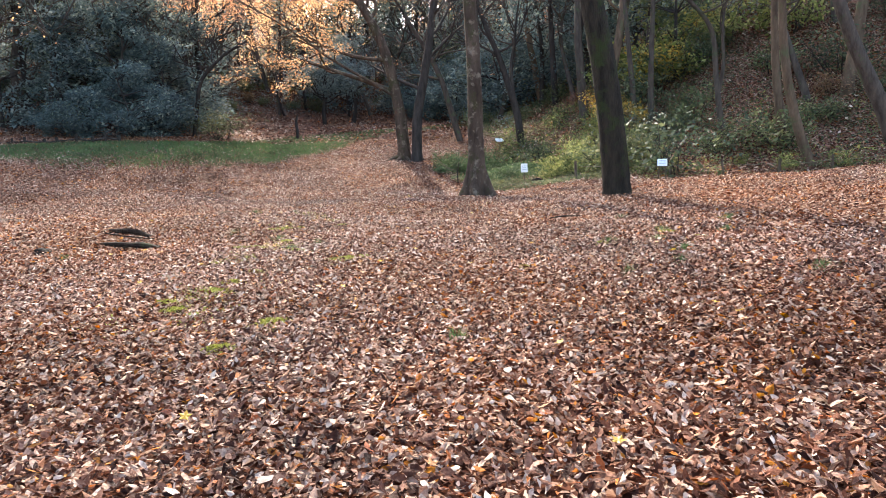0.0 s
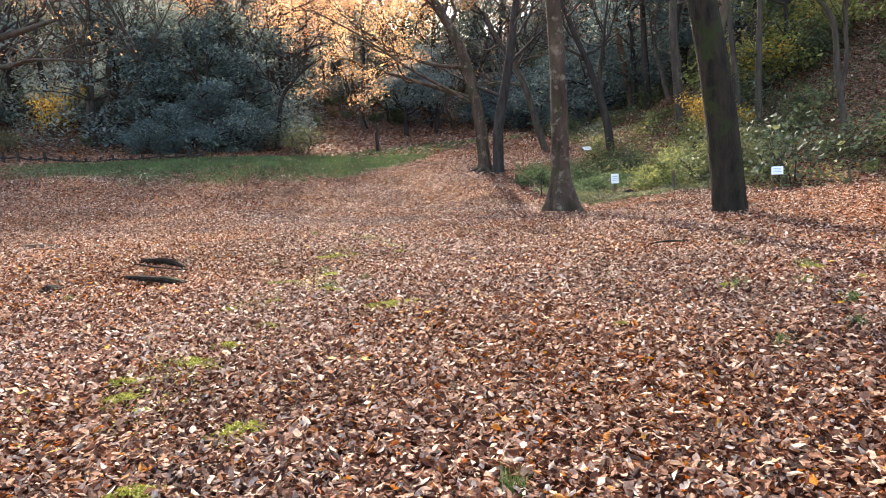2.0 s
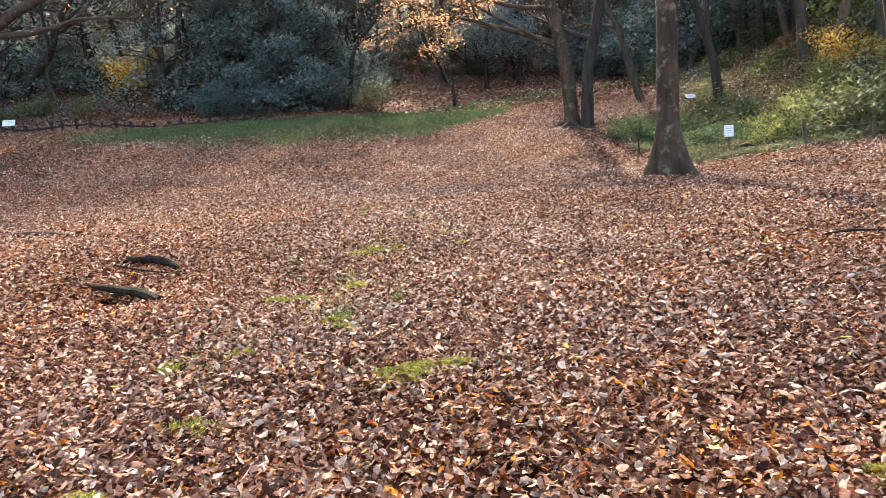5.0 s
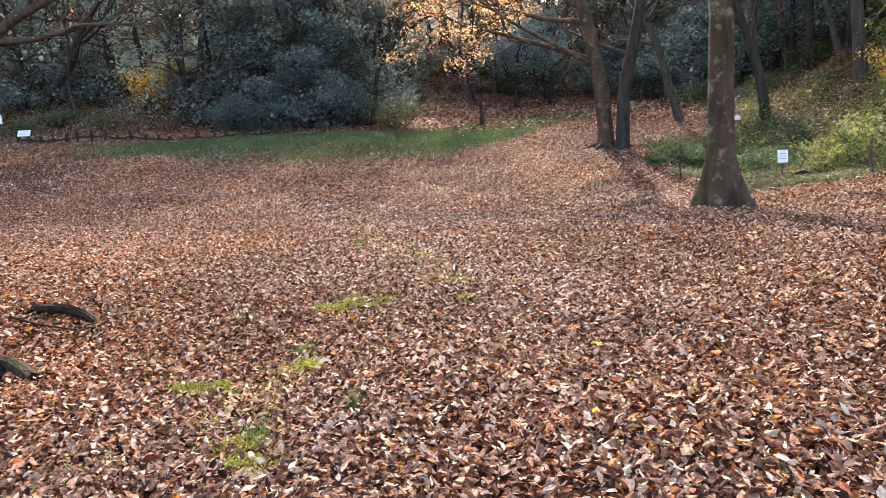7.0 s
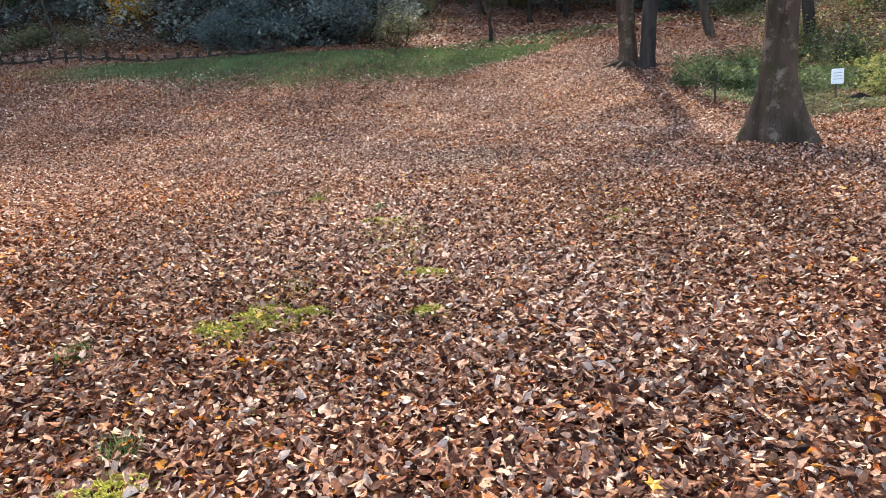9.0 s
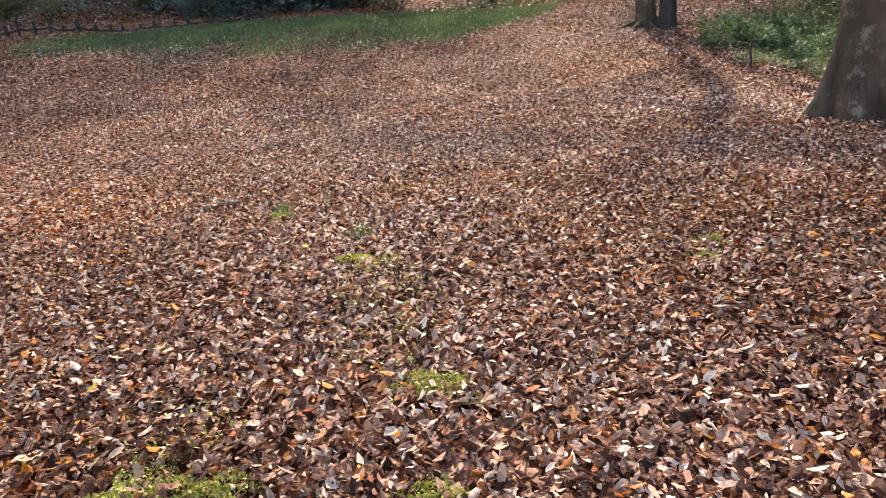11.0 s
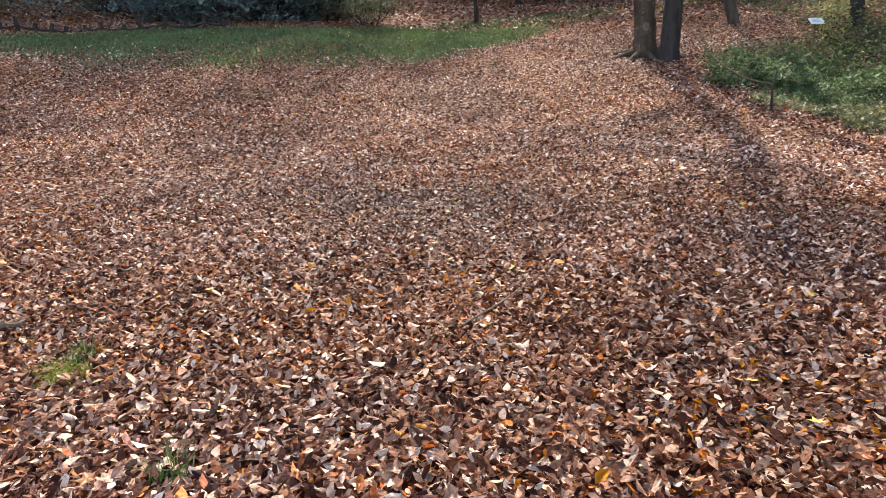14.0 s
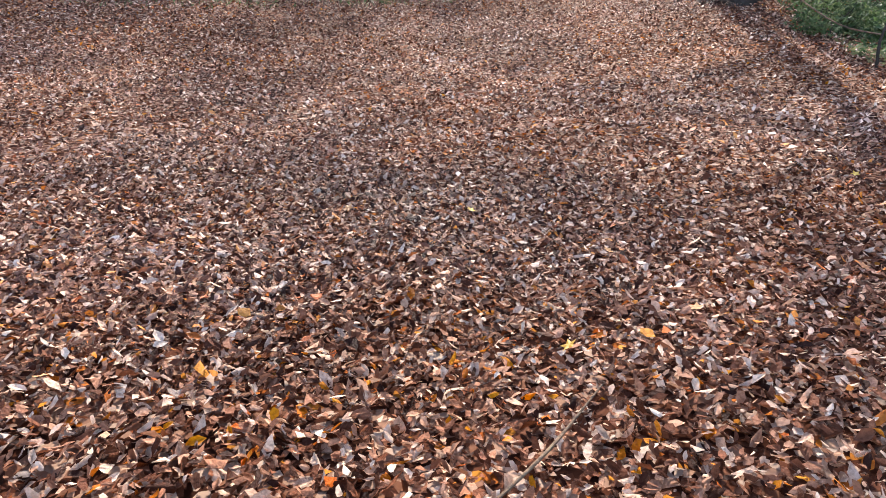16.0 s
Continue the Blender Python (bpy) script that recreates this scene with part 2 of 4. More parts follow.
def mesh(name, verts, faces, mat, smooth=False):
    """A mesh from an array of places and an array of faces of one size, or a list of such arrays."""
    me = bpy.data.meshes.new(name)
    sets = faces if isinstance(faces, list) else [faces]
    sets = [np.asarray(f, np.int32) for f in sets if len(f)]
    loops = np.concatenate([f.ravel() for f in sets])
    sizes = np.concatenate([np.full(len(f), f.shape[1], np.int32) for f in sets])
    me.vertices.add(len(verts))
    me.vertices.foreach_set("co", np.asarray(verts, np.float32).ravel())
    me.loops.add(len(loops))
    me.loops.foreach_set("vertex_index", loops)
    me.polygons.add(len(sizes))
    me.polygons.foreach_set("loop_start", np.concatenate([[0], np.cumsum(sizes)[:-1]]).astype(np.int32))
    me.polygons.foreach_set("use_smooth", np.full(len(sizes), smooth))
    me.update(calc_edges=True)
    me.materials.append(mat)
    return me


def part(name, me, parent=None, label=""):
    ob = new(name, me)
    ob.parent = parent
    return tagged(ob, label)


def thing(name, place, label, category, group="", turn=0.0):
    ob = new(name)
    ob.matrix_basis = pose(*place, 0, 0, turn)
    return tagged(ob, label, category, group)


def basis(n):
    """Random orthonormal frames, n of them, as three arrays."""
    a = rng.normal(size=(n, 3))
    a /= np.linalg.norm(a, axis=1)[:, None]
    b = np.cross(a, rng.normal(size=(n, 3)))
    b /= np.linalg.norm(b, axis=1)[:, None]
    return a, b, np.cross(a, b)


def leaves(centres, size, flat=0.0, fine=False):
    """Leaf blades at the centres: pointed, creased along the middle. flat: how level they lie, 0 to 1."""
    n = len(centres)
    a, b, c = basis(n)
    if flat:
        turn = rng.uniform(0, 2 * np.pi, n)
        tilt = rng.normal(0, 1 - flat, n)
        tip = rng.normal(0, 1 - flat, n)
        a = np.stack([np.cos(turn), np.sin(turn), np.sin(tip)], 1)
        b = np.stack([-np.sin(turn), np.cos(turn), np.sin(tilt)], 1)
        a /= np.linalg.norm(a, axis=1)[:, None]
        b /= np.linalg.norm(b, axis=1)[:, None]
        c = np.cross(a, b)
    s = size * np.clip(np.exp(rng.normal(0, 0.33, n)), 0.5, 1.8)[:, None]
    at = np.asarray(centres)
    if fine:
        w = s * rng.uniform(0.17, 0.31, n)[:, None]
        fold = c * s * rng.uniform(-0.06, 0.17, n)[:, None]
        bend = c * s * rng.uniform(-0.16, 0.24, n)[:, None]
        skew = rng.uniform(-0.08, 0.08, n)[:, None]
        v = np.stack([at - a * s * 0.5 + bend, at + b * w * 0.85 - a * s * (0.24 + skew) + fold, at + b * w + a * s * (0.14 + skew) + fold * 1.1, at + a * s * 0.52 + bend * 0.7,
                      at - b * w + a * s * (0.14 - skew) + fold, at - b * w * 0.8 - a * s * (0.24 - skew) + fold * 0.8], 1)
        v = v + rng.normal(0, 1, v.shape) * s[:, None] * 0.045
        i = np.arange(n)[:, None] * 6
        f = [np.concatenate([i + np.array(q) for q in ((0, 1, 2, 3), (0, 3, 4, 5))])]
    else:
        w = s * rng.uniform(0.17, 0.36, n)[:, None]
        curl = s * rng.uniform(-0.26, 0.26, n)[:, None]
        v = np.stack([at - a * s * 0.5, at + b * w + c * curl, at + a * s * 0.5, at - b * w + c * curl * 0.6], 1)
        f = [np.arange(n * 4).reshape(n, 4)]
    return v.reshape(-1, 3), f


def tube(points, radii, sides=8, lump=0.0, flare=None):
    """A tube along the points. flare: (height, amount, lobes) for buttressed feet."""
    points, radii = np.asarray(points, float), np.asarray(radii, float)
    way = np.gradient(points, axis=0)
    way /= np.linalg.norm(way, axis=1)[:, None]
    side = np.cross(way, [0.31, 0.17, 0.02] if abs(way[0][2]) > 0.6 else [0, 0, 1])
    side /= np.linalg.norm(side, axis=1)[:, None]
    up = np.cross(way, side)
    ang = np.linspace(0, 2 * np.pi, sides, endpoint=False)
    r = radii[:, None] * (1 + lump * rng.uniform(-1, 1, (len(points), sides)))
    if flare:
        h = np.clip(1 - (points[:, 2] - points[0, 2]) / flare[0], 0, 1)[:, None] ** 2.2
        lobe = (0.5 + 0.5 * np.cos(ang * flare[2] + 0.6 + 0.7 * np.sin(ang))) ** 1.6
        r = r * (1 + h * flare[1] * (0.25 + 0.9 * lobe)) * (1 + 0.07 * (0.3 + h ** 0.4) * np.cos(ang * (flare[2] + 2) + 1.0))
    v = points[:, None] + side[:, None] * (np.cos(ang) * r)[..., None] + up[:, None] * (np.sin(ang) * r)[..., None]
    i, j = np.meshgrid(np.arange(len(points) - 1), np.arange(sides), indexing="ij")
    k = (j + 1) % sides
    f = np.stack([i * sides + j, i * sides + k, (i + 1) * sides + k, (i + 1) * sides + j], -1).reshape(-1, 4)
    return v.reshape(-1, 3), f


def join(pieces):
    vs, fs, at = [], [], 0
    for v, f in pieces:
        for g in (f if isinstance(f, list) else [f]):
            fs.append(np.asarray(g) + at)
        vs.append(v)
        at += len(v)
    sizes = sorted({f.shape[1] for f in fs if len(f)})
    return np.concatenate(vs), [np.concatenate([f for f in fs if len(f) and f.shape[1] == s]) for s in sizes]


def smooth_line(points, n):
    p = np.asarray(points, float)
    t = np.concatenate([[0], np.cumsum(np.linalg.norm(np.diff(p, axis=0), axis=1))])
    u = np.linspace(0, t[-1], n)
    out = np.stack([np.interp(u, t, p[:, i]) for i in range(3)], 1)
    for _ in range(max(1, n // 6)):
        out[1:-1] = 0.25 * out[:-2] + 0.5 * out[1:-1] + 0.25 * out[2:]
    return out


def boughs(start, way, length, radius, depth, pieces, ends, crook=0.25, rise=0.1, kids=3, tip=0.006):
    """A bough that bends, thins out and splits again and again."""
    n = 6 if depth > 1 else 4
    pts, d = [np.array(start, float)], np.array(way, float)
    for _ in range(n):
        d = d + rng.normal(0, crook, 3) + np.array([0, 0, rise])
        d /= np.linalg.norm(d)
        pts.append(pts[-1] + d * length / n)
    pts = np.array(pts)
    end = max(radius * 0.4, tip)
    pieces.append(tube(pts, np.linspace(radius, end, n + 1), 6 if depth > 1 else 4 if depth else 3))
    if depth == 0:
        ends.append(pts[-1])
        ends.append(pts[2])
        return
    for k in range(kids + (depth > 1)):
        at = rng.uniform(0.3, 1.0) if k else 1.0
        i = min(int(at * n), n - 1)
        p = pts[i] + (pts[i + 1] - pts[i]) * (at * n - i)
        side = rng.normal(size=3)
        side[2] = side[2] * 0.5 + 0.15
        w = d * 0.75 + side / np.linalg.norm(side) * 0.8
        boughs(p, w / np.linalg.norm(w), length * rng.uniform(0.5, 0.72), max(end, radius * 0.55) * (1.0 if k == 0 else 0.75), depth - 1, pieces, ends, crook, rise, kids, tip)


def cluster(ends, each, radius, squash=0.6):
    e = np.asarray(ends)
    c = np.repeat(e, each, 0)
    return c + rng.normal(0, radius, c.shape) * [1, 1, squash]


# ---- ground ----
def stretch(lo, hi, a, b, fine, coarse):
    xs, x = [lo], lo
    while x < hi:
        out = max(a - x, x - b, 0)
        x += fine + (coarse - fine) * min(1, out / 60) ** 1.2
        xs.append(x)
    return np.array(xs)


xs = np.concatenate([[-3000, -900, -300], stretch(-130, 130, -14, 14, 0.45, 4), [300, 900, 3000]])
ys = np.concatenate([[-3000, -900, -300], stretch(-60, 160, -2, 42, 0.4, 4), [300, 900, 3000]])
X, Y = np.meshgrid(xs, ys)
Z = ground(np.clip(X, -160, 160), np.clip(Y, -160, 180))
i, j = np.meshgrid(np.arange(len(ys) - 1), np.arange(len(xs) - 1), indexing="ij")
k = i * len(xs) + j
soil_sheet = part("ground", mesh("ground", np.stack([X, Y, Z], -1).reshape(-1, 3), np.stack([k, k + 1, k + 1 + len(xs), k + len(xs)], -1).reshape(-1, 4), M_SOIL, True))
tagged(soil_sheet, "forest floor of brown soil under fallen leaves", "ground", kind="structure")


def green_strip(x, y):
    """How grassy a place is, 0 to 1: the strip that crosses the far end of the meadow."""
    wob = 0.5 * np.sin(x * 0.9) + 0.3 * np.sin(x * 2.3 + 1) + 0.25 * np.sin(y * 1.7 + x)
    near = np.interp(x, [-31, -23, -18, -14.5, -11.9, -10, -7.7, -6.3, -4.7, -3], [32.5, 32.3, 32.1, 34, 36.2, 38, 40.2, 43.2, 47.9, 54])
    far = np.interp(x, [-31, -23, -20, -16.5, -14.8, -12.5, -10.9, -8.3, -6.7, -3], [34.5, 35.9, 37.2, 39.7, 43, 45.4, 48.6, 51.4, 52.6, 55])
    return sstep((y - near - wob + 2.6) / 4.8) * (1 - sstep((y - far - wob * 0.6) / 1.4)) * sstep((x + 30) / 8)


def strew(n, x0, x1, y0, y1, size, lift, fine, flat, keep):
    x, y = rng.uniform(x0, x1, n), rng.uniform(y0, y1, n)
    ok = keep(x, y) > rng.uniform(0, 1, n)
    x, y = x[ok], y[ok]
    z = ground(x, y) + rng.uniform(0.006, lift, len(x))
    return leaves(np.stack([x, y, z], 1), size, flat, fine)


MOSSY = [(-1.29, 8.89, 0.2), (-1.04, 9.09, 0.13), (-2.93, 8.89, 0.14), (-2.19, 8.07, 0.14), (-2.18, 7.29, 0.13), (-2.23, 10.04, 0.14), (-2.96, 13.08, 0.24), (-2.56, 9.17, 0.1), (-2.23, 6.83, 0.16),
         (-1.41, 5.7, 0.15), (-1.57, 4.92, 0.13), (-3.12, 12.82, 0.18), (-2.72, 13.22, 0.12), (-2.18, 14.01, 0.15), (-1.93, 13.32, 0.12), (-3.2, 15.45, 0.15), (-2.98, 15.5, 0.08), (-4.52, 16.65, 0.16),
         (-0.93, 16.22, 0.11), (-1.02, 15.82, 0.1), (-3.19, 10.84, 0.17), (-2.59, 11.32, 0.18), (-2.07, 9.83, 0.13), (-3.0, 10.93, 0.12), (2.11, 9.16, 0.12), (3.29, 10.19, 0.16), (3.48, 9.35, 0.15),
         (-2.38, 6.14, 0.12), (-1.22, 9.04, 0.1), (0.95, 8.01, 0.08), (-2.57, 6.41, 0.1)]


def bare(x, y):
    k = np.ones_like(x)
    for mx, my, r in MOSSY:
        k = k * (1 - 0.6 * (np.hypot(x - mx, (y - my)) < r * 0.9))
    k = k * (np.hypot((x + 4.85) / 1.7, y - 10.72) > 0.15)
    return k * (1 - 0.9 * green_strip(x, y))


def path_x(y):
    return -0.17 * np.clip(y - 5, 0, 14)


def close(x, y):
    """1 on the strip that is walked, fading out to its sides and ends."""
    return (1 - sstep((np.abs(x - path_x(y) + 0.3) - 3.2) / 3.5)) * sstep((y - 1.2) / 1.2) * (1 - sstep((y - 19) / 5))


def seen(x, y):
    return (x > -5 - 0.9 * y) & (x < 5 + 0.62 * y) & (beyond(x, y) < 2)


v, f = strew(560000, -7.6, 6.5, 1.4, 24, 0.041, 0.075, True, 0.36, lambda x, y: bare(x, y) * close(x, y))
tagged(part("fallen_leaves", mesh("fallen_leaves", v, f, M_LITTER, True)), "thick carpet of dry brown and tan leaves", "leaf litter", kind="stuff")
v, f = strew(420000, -22, 16, 0, 29, 0.047, 0.07, True, 0.38, lambda x, y: bare(x, y) * seen(x, y) * (1 - 0.6 * close(x, y)) * (1 - sstep((y - 21) / 8)))
tagged(part("fallen_leaves", mesh("fallen_leaves_wide", v, f, M_LITTER, True)), "dry fallen leaves to both sides of the way", "leaf litter", kind="stuff")
v, f = strew(340000, -36, 20, 20, 46, 0.066, 0.08, False, 0.32, lambda x, y: bare(x, y) * seen(x, y) * sstep((y - 20) / 8))
tagged(part("fallen_leaves", mesh("fallen_leaves_far", v, f, M_FAR_LITTER, True)), "dry fallen leaves across the meadow", "leaf litter", kind="stuff")
v, f = strew(130000, -60, 45, 20, 85, 0.17, 0.12, False, 0.5, lambda x, y: 1.0 * ((beyond(x, y) > -0.5) | (y > 45)) * (beyond(x, y) < 28))
tagged(part("fallen_leaves", mesh("fallen_leaves_slope", v, f, M_FAR_LITTER)), "fallen leaves on the wooded slopes", "leaf litter", kind="stuff")


def blades(n, x0, x1, y0, y1, h, keep):
    x, y = rng.uniform(x0, x1, n), rng.uniform(y0, y1, n)
    ok = keep(x, y) > rng.uniform(0, 1, n)
    x, y = x[ok], y[ok]
    n = len(x)
    z = ground(x, y)
    t = rng.uniform(0, 2 * np.pi, n)
    hh = h * rng.uniform(0.5, 1.3, n)
    w = hh * 0.22
    a = np.stack([x - np.cos(t) * w, y - np.sin(t) * w, z - 0.01], 1)
    b = np.stack([x + np.cos(t) * w, y + np.sin(t) * w, z - 0.01], 1)
    c = np.stack([x + rng.normal(0, 0.5, n) * hh, y + rng.normal(0, 0.5, n) * hh, z + hh], 1)
    return np.stack([a, b, c], 1).reshape(-1, 3), np.arange(3 * n).reshape(n, 3)


v, f = blades(350000, -31, 2, 28, 60, 0.09, lambda x, y: green_strip(x, y) * np.where(y > 45, 0.5, 1))
tagged(part("grass", mesh("grass", v, f, M_GRASS)), "short green grass at the far end of the meadow", "grass", kind="stuff")


def moss_patch(x, y, r):
    """A low uneven cushion of moss tufts."""
    patch = thing("moss_patch", (x, y, float(ground(x, y))), "yellow-green moss cushion among fallen leaves", "moss", "moss patches on the ground")
    n = int(2200 * (r / 0.2) ** 2)
    ang, rad = rng.uniform(0, 2 * np.pi, n), r * np.sqrt(rng.uniform(0, 1, n))
    rad = rad * (0.85 + 0.4 * np.sin(ang * 2 + 5 * x) + 0.3 * np.sin(ang * 5 + 7 * y))
    px, py = rad * np.cos(ang) * 1.25, rad * np.sin(ang)
    pz = ground(x + px, y + py) - float(ground(x, y)) + 0.055 * (1 - (rad / r / 1.4) ** 2)
    v, f = leaves(np.stack([px, py, pz + rng.uniform(-0.015, 0.01, n)], 1), 0.015, 0.0)
    part("cushion", mesh("moss_cushion", v, f, M_MOSS), patch)["kind"] = "stuff"


for x, y, r in MOSSY:
    moss_patch(x, y, r)


def mossy_band(x, y):
    """How mossy the ground is beside the way: a broken winding band."""
    line = np.interp(y, [5, 7, 8.5, 10, 11, 12.2, 13.3, 14.4, 16], [-2.4, -2.3, -2.6, -2.5, -2.9, -2.6, -3.0, -2.5, -3.2])
    broken = sstep(np.sin(2.3 * y + 1.5 * x) * np.sin(3.7 * x + y) * 1.6 + 0.1)
    return np.exp(-((x - line) / 0.4) ** 2) * broken * sstep(y - 5) * (1 - sstep((y - 15) / 2))


v, f = strew(60000, -4.2, -1.2, 5, 17, 0.02, 0.085, False, 0.2, lambda x, y: mossy_band(x, y) * 0.7)
tagged(part("moss", mesh("moss", v, f, M_MOSS)), "thin broken band of moss and short grass between the leaves", "moss", kind="stuff")


def grass_tuft(x, y, r):
    """A small tuft of short green blades among the leaves."""
    tuft = thing("grass_tuft", (x, y, float(ground(x, y))), "small tuft of green grass among dry leaves", "grass", "grass tufts on the meadow")
    n = int(90 * r / 0.1)
    a, d = rng.uniform(0, 6.28, n), r * rng.uniform(0, 1, n)
    bx, by = d * np.cos(a), d * np.sin(a)
    t, h = rng.uniform(0, 6.28, n), rng.uniform(0.06, 0.14, n)
    v = np.stack([np.stack([bx - 0.004 * np.cos(t), by - 0.004 * np.sin(t), 0 * t], 1), np.stack([bx + 0.004 * np.cos(t), by + 0.004 * np.sin(t), 0 * t], 1),
                  np.stack([bx + rng.normal(0, 0.05, n), by + rng.normal(0, 0.05, n), h], 1)], 1).reshape(-1, 3)
    part("grass_clump", mesh("grass_clump", v, np.arange(3 * n).reshape(n, 3), M_GRASS), tuft)["kind"] = "stuff"


for x, y, r in [(3.18, 12.2, 0.14), (2.24, 9.18, 0.1), (3.29, 10.32, 0.12), (4.64, 11.15, 0.13), (3.48, 6.34, 0.1), (-2.22, 10.13, 0.1), (-5.23, 9.52, 0.08), (0.11, 5.13, 0.07), (2.9, 8.3, 0.1),
                (2.83, 9.05, 0.12), (2.58, 7.49, 0.08), (-4.58, 16.8, 0.12), (-3.44, 16.07, 0.08), (-2.75, 11.61, 0.1), (1.91, 7.11, 0.07), (-1.92, 10.65, 0.08), (4.07, 9.87, 0.1), (-3.73, 12.31, 0.1)]:
    grass_tuft(x, y, r)


# ---- the trees by the meadow ----
def tree(name, spine, radius, mat, label, flare=None, limbs=(), twigs=5, twig_len=3.0, crown=None, crown_size=0.09, each=6, top=0.45, sides=12, seed=1, depth=2, kids=3, roots=0, category="tree", group=""):
    """A tree: a trunk along its spine, limbs along their lines, twigs on both, a crown of leaves on the twigs."""
    rng.seed(seed)
    lift = float(far_lift(spine[0][1]))
    spine = [(px, py, pz + lift) for px, py, pz in spine]
    limbs = [([(px, py, pz + lift) for px, py, pz in pts], r) for pts, r in limbs]
    foot = np.array(spine[0], float)
    foot[2] = float(ground(foot[0], foot[1]))
    home = thing(name, tuple(foot), label, category, group)
    line = smooth_line([foot - [0, 0, 0.25]] + [p for p in spine[1:]], 22) - foot
    radii = np.interp(np.linspace(0, 1, 22), [0, 1], [radius, radius * top])
    u = np.linspace(0, 1, 44) ** 1.7 * 21
    dense = np.stack([np.interp(u, np.arange(22), line[:, q]) for q in range(3)], 1)
    part("trunk", mesh("trunk", *join([tube(dense, np.interp(u, np.arange(22), radii), sides, 0.02, flare)]), mat, True), home)
    for q in range(roots):
        a = 2.2 + q * 6.283 / roots + rng.uniform(-0.3, 0.3)
        reach = radius * rng.uniform(3.2, 5.5)
        pts = []
        for k in (0.25, 0.5, 0.75, 1.0):
            px, py = foot[0] + math.cos(a + 0.3 * k) * reach * k, foot[1] + math.sin(a + 0.3 * k) * reach * k
            pts.append((px, py, float(ground(px, py)) + 0.06 + 0.45 * radius * (1 - k) ** 2 - 0.13 * k ** 3))
        l = smooth_line(pts, 10) - foot
        part("root", mesh("root", *join([tube(l, np.linspace(radius * 0.34, 0.03, 10), 8, 0.08)]), mat, True), home)
    ends = []
    for pts, r in limbs:
        pieces = []
        l = smooth_line(pts, 14) - foot
        pieces.append(tube(l, np.linspace(r, r * 0.2, 14), 7, 0.05))
        for q in range(5, 14, 1):
            d = l[min(q, 13)] - l[q - 1]
            d = d / np.linalg.norm(d)
            w = d + rng.normal(0, 0.6, 3) + [0, 0, 0.25]
            boughs(l[min(q, 13)], w / np.linalg.norm(w), twig_len * rng.uniform(0.5, 1), r * (1 - q / 15) * 0.55 + 0.012, depth - 1, pieces, ends, kids=kids)
        part("branch", mesh("branch", *join(pieces), mat, True), home)
    for q in range(twigs):
        pieces = []
        i = int(np.interp(q, [0, max(1, twigs - 1)], [13, 21]))
        a = rng.uniform(0, 2 * np.pi)
        w = np.array([np.cos(a), np.sin(a), rng.uniform(0.2, 0.9)])
        boughs(line[i], w / np.linalg.norm(w), twig_len * rng.uniform(0.8, 1.3), radii[i] * 0.5, depth, pieces, ends, kids=kids)
        part("branch", mesh("branch", *join(pieces), mat, True), home)
    if crown and ends:
        v, f = leaves(cluster(ends, each, 0.28), crown_size, 0.3)
        part("crown", mesh("crown", v, f, crown), home)
    return home


def further(k, points):
    """Points moved out to k times their distance from a place on the path."""
    return [(-0.29 + k * (x + 0.28), 7.3 + k * (y - 7.3), 1.47 + k * (z - 1.47)) for x, y, z in points]


beech = tree("beech_tree", [(1.17, 21.85, 0), (1.1, 21.85, 1.4), (1.15, 21.85, 3.0), (1.1, 21.9, 5.0), (0.9, 22.2, 9.0), (1.3, 22.6, 13.0)], 0.268, M_BEECH,
             "broad grey-brown tree with mottled bark and spreading buttress roots", (1.9, 2.1, 5), twigs=7, twig_len=4.5, sides=44, seed=3, kids=3)
tree("oak_tree", [(4.2, 16.37, 0), (4.0, 16.37, 2.4), (3.8, 16.4, 3.7), (3.55, 16.4, 4.8), (3.0, 16.6, 8.0), (2.7, 17.0, 12.0)], 0.33, M_DARK,
     "tall leaning tree with nearly black mossy bark", (0.7, 0.3, 4), twigs=7, twig_len=4.0, sides=18, seed=4)
tree("maple_tree", further(1.13, [(-1.74, 33.30, 0), (-1.90, 33.30, 3.2), (-2.11, 33.30, 4.36), (-2.54, 33.30, 6.27), (-3.70, 33.30, 8.4), (-4.87, 33.09, 11.05)]), 0.34, M_BEECH,
     "spreading maple with long bare limbs and thin orange leaves", (0.9, 0.7, 5), roots=7,
     limbs=[(further(1.13, [(-2.01, 33.30, 3.94), (-2.96, 33.20, 4.36), (-4.45, 33.09, 4.9), (-6.57, 32.88, 5.64), (-8.69, 32.67, 6.49)]), 0.13),
            (further(1.13, [(-2.32, 33.30, 5.43), (-3.60, 33.20, 5.53), (-5.40, 32.99, 6.17), (-7.84, 32.67, 8.08)]), 0.11),
            (further(1.13, [(-2.54, 33.30, 6.27), (-3.70, 33.09, 8.18), (-5.83, 32.67, 9.99)]), 0.12),
            (further(1.13, [(-2.01, 33.30, 3.73), (-3.17, 32.77, 4.47), (-4.87, 32.24, 5.43), (-6.57, 31.61, 6.8), (-8.69, 30.97, 7.97)]), 0.09)],
     twigs=7, twig_len=2.6, crown=M_ORANGE, each=42, crown_size=0.095, sides=18, seed=5)
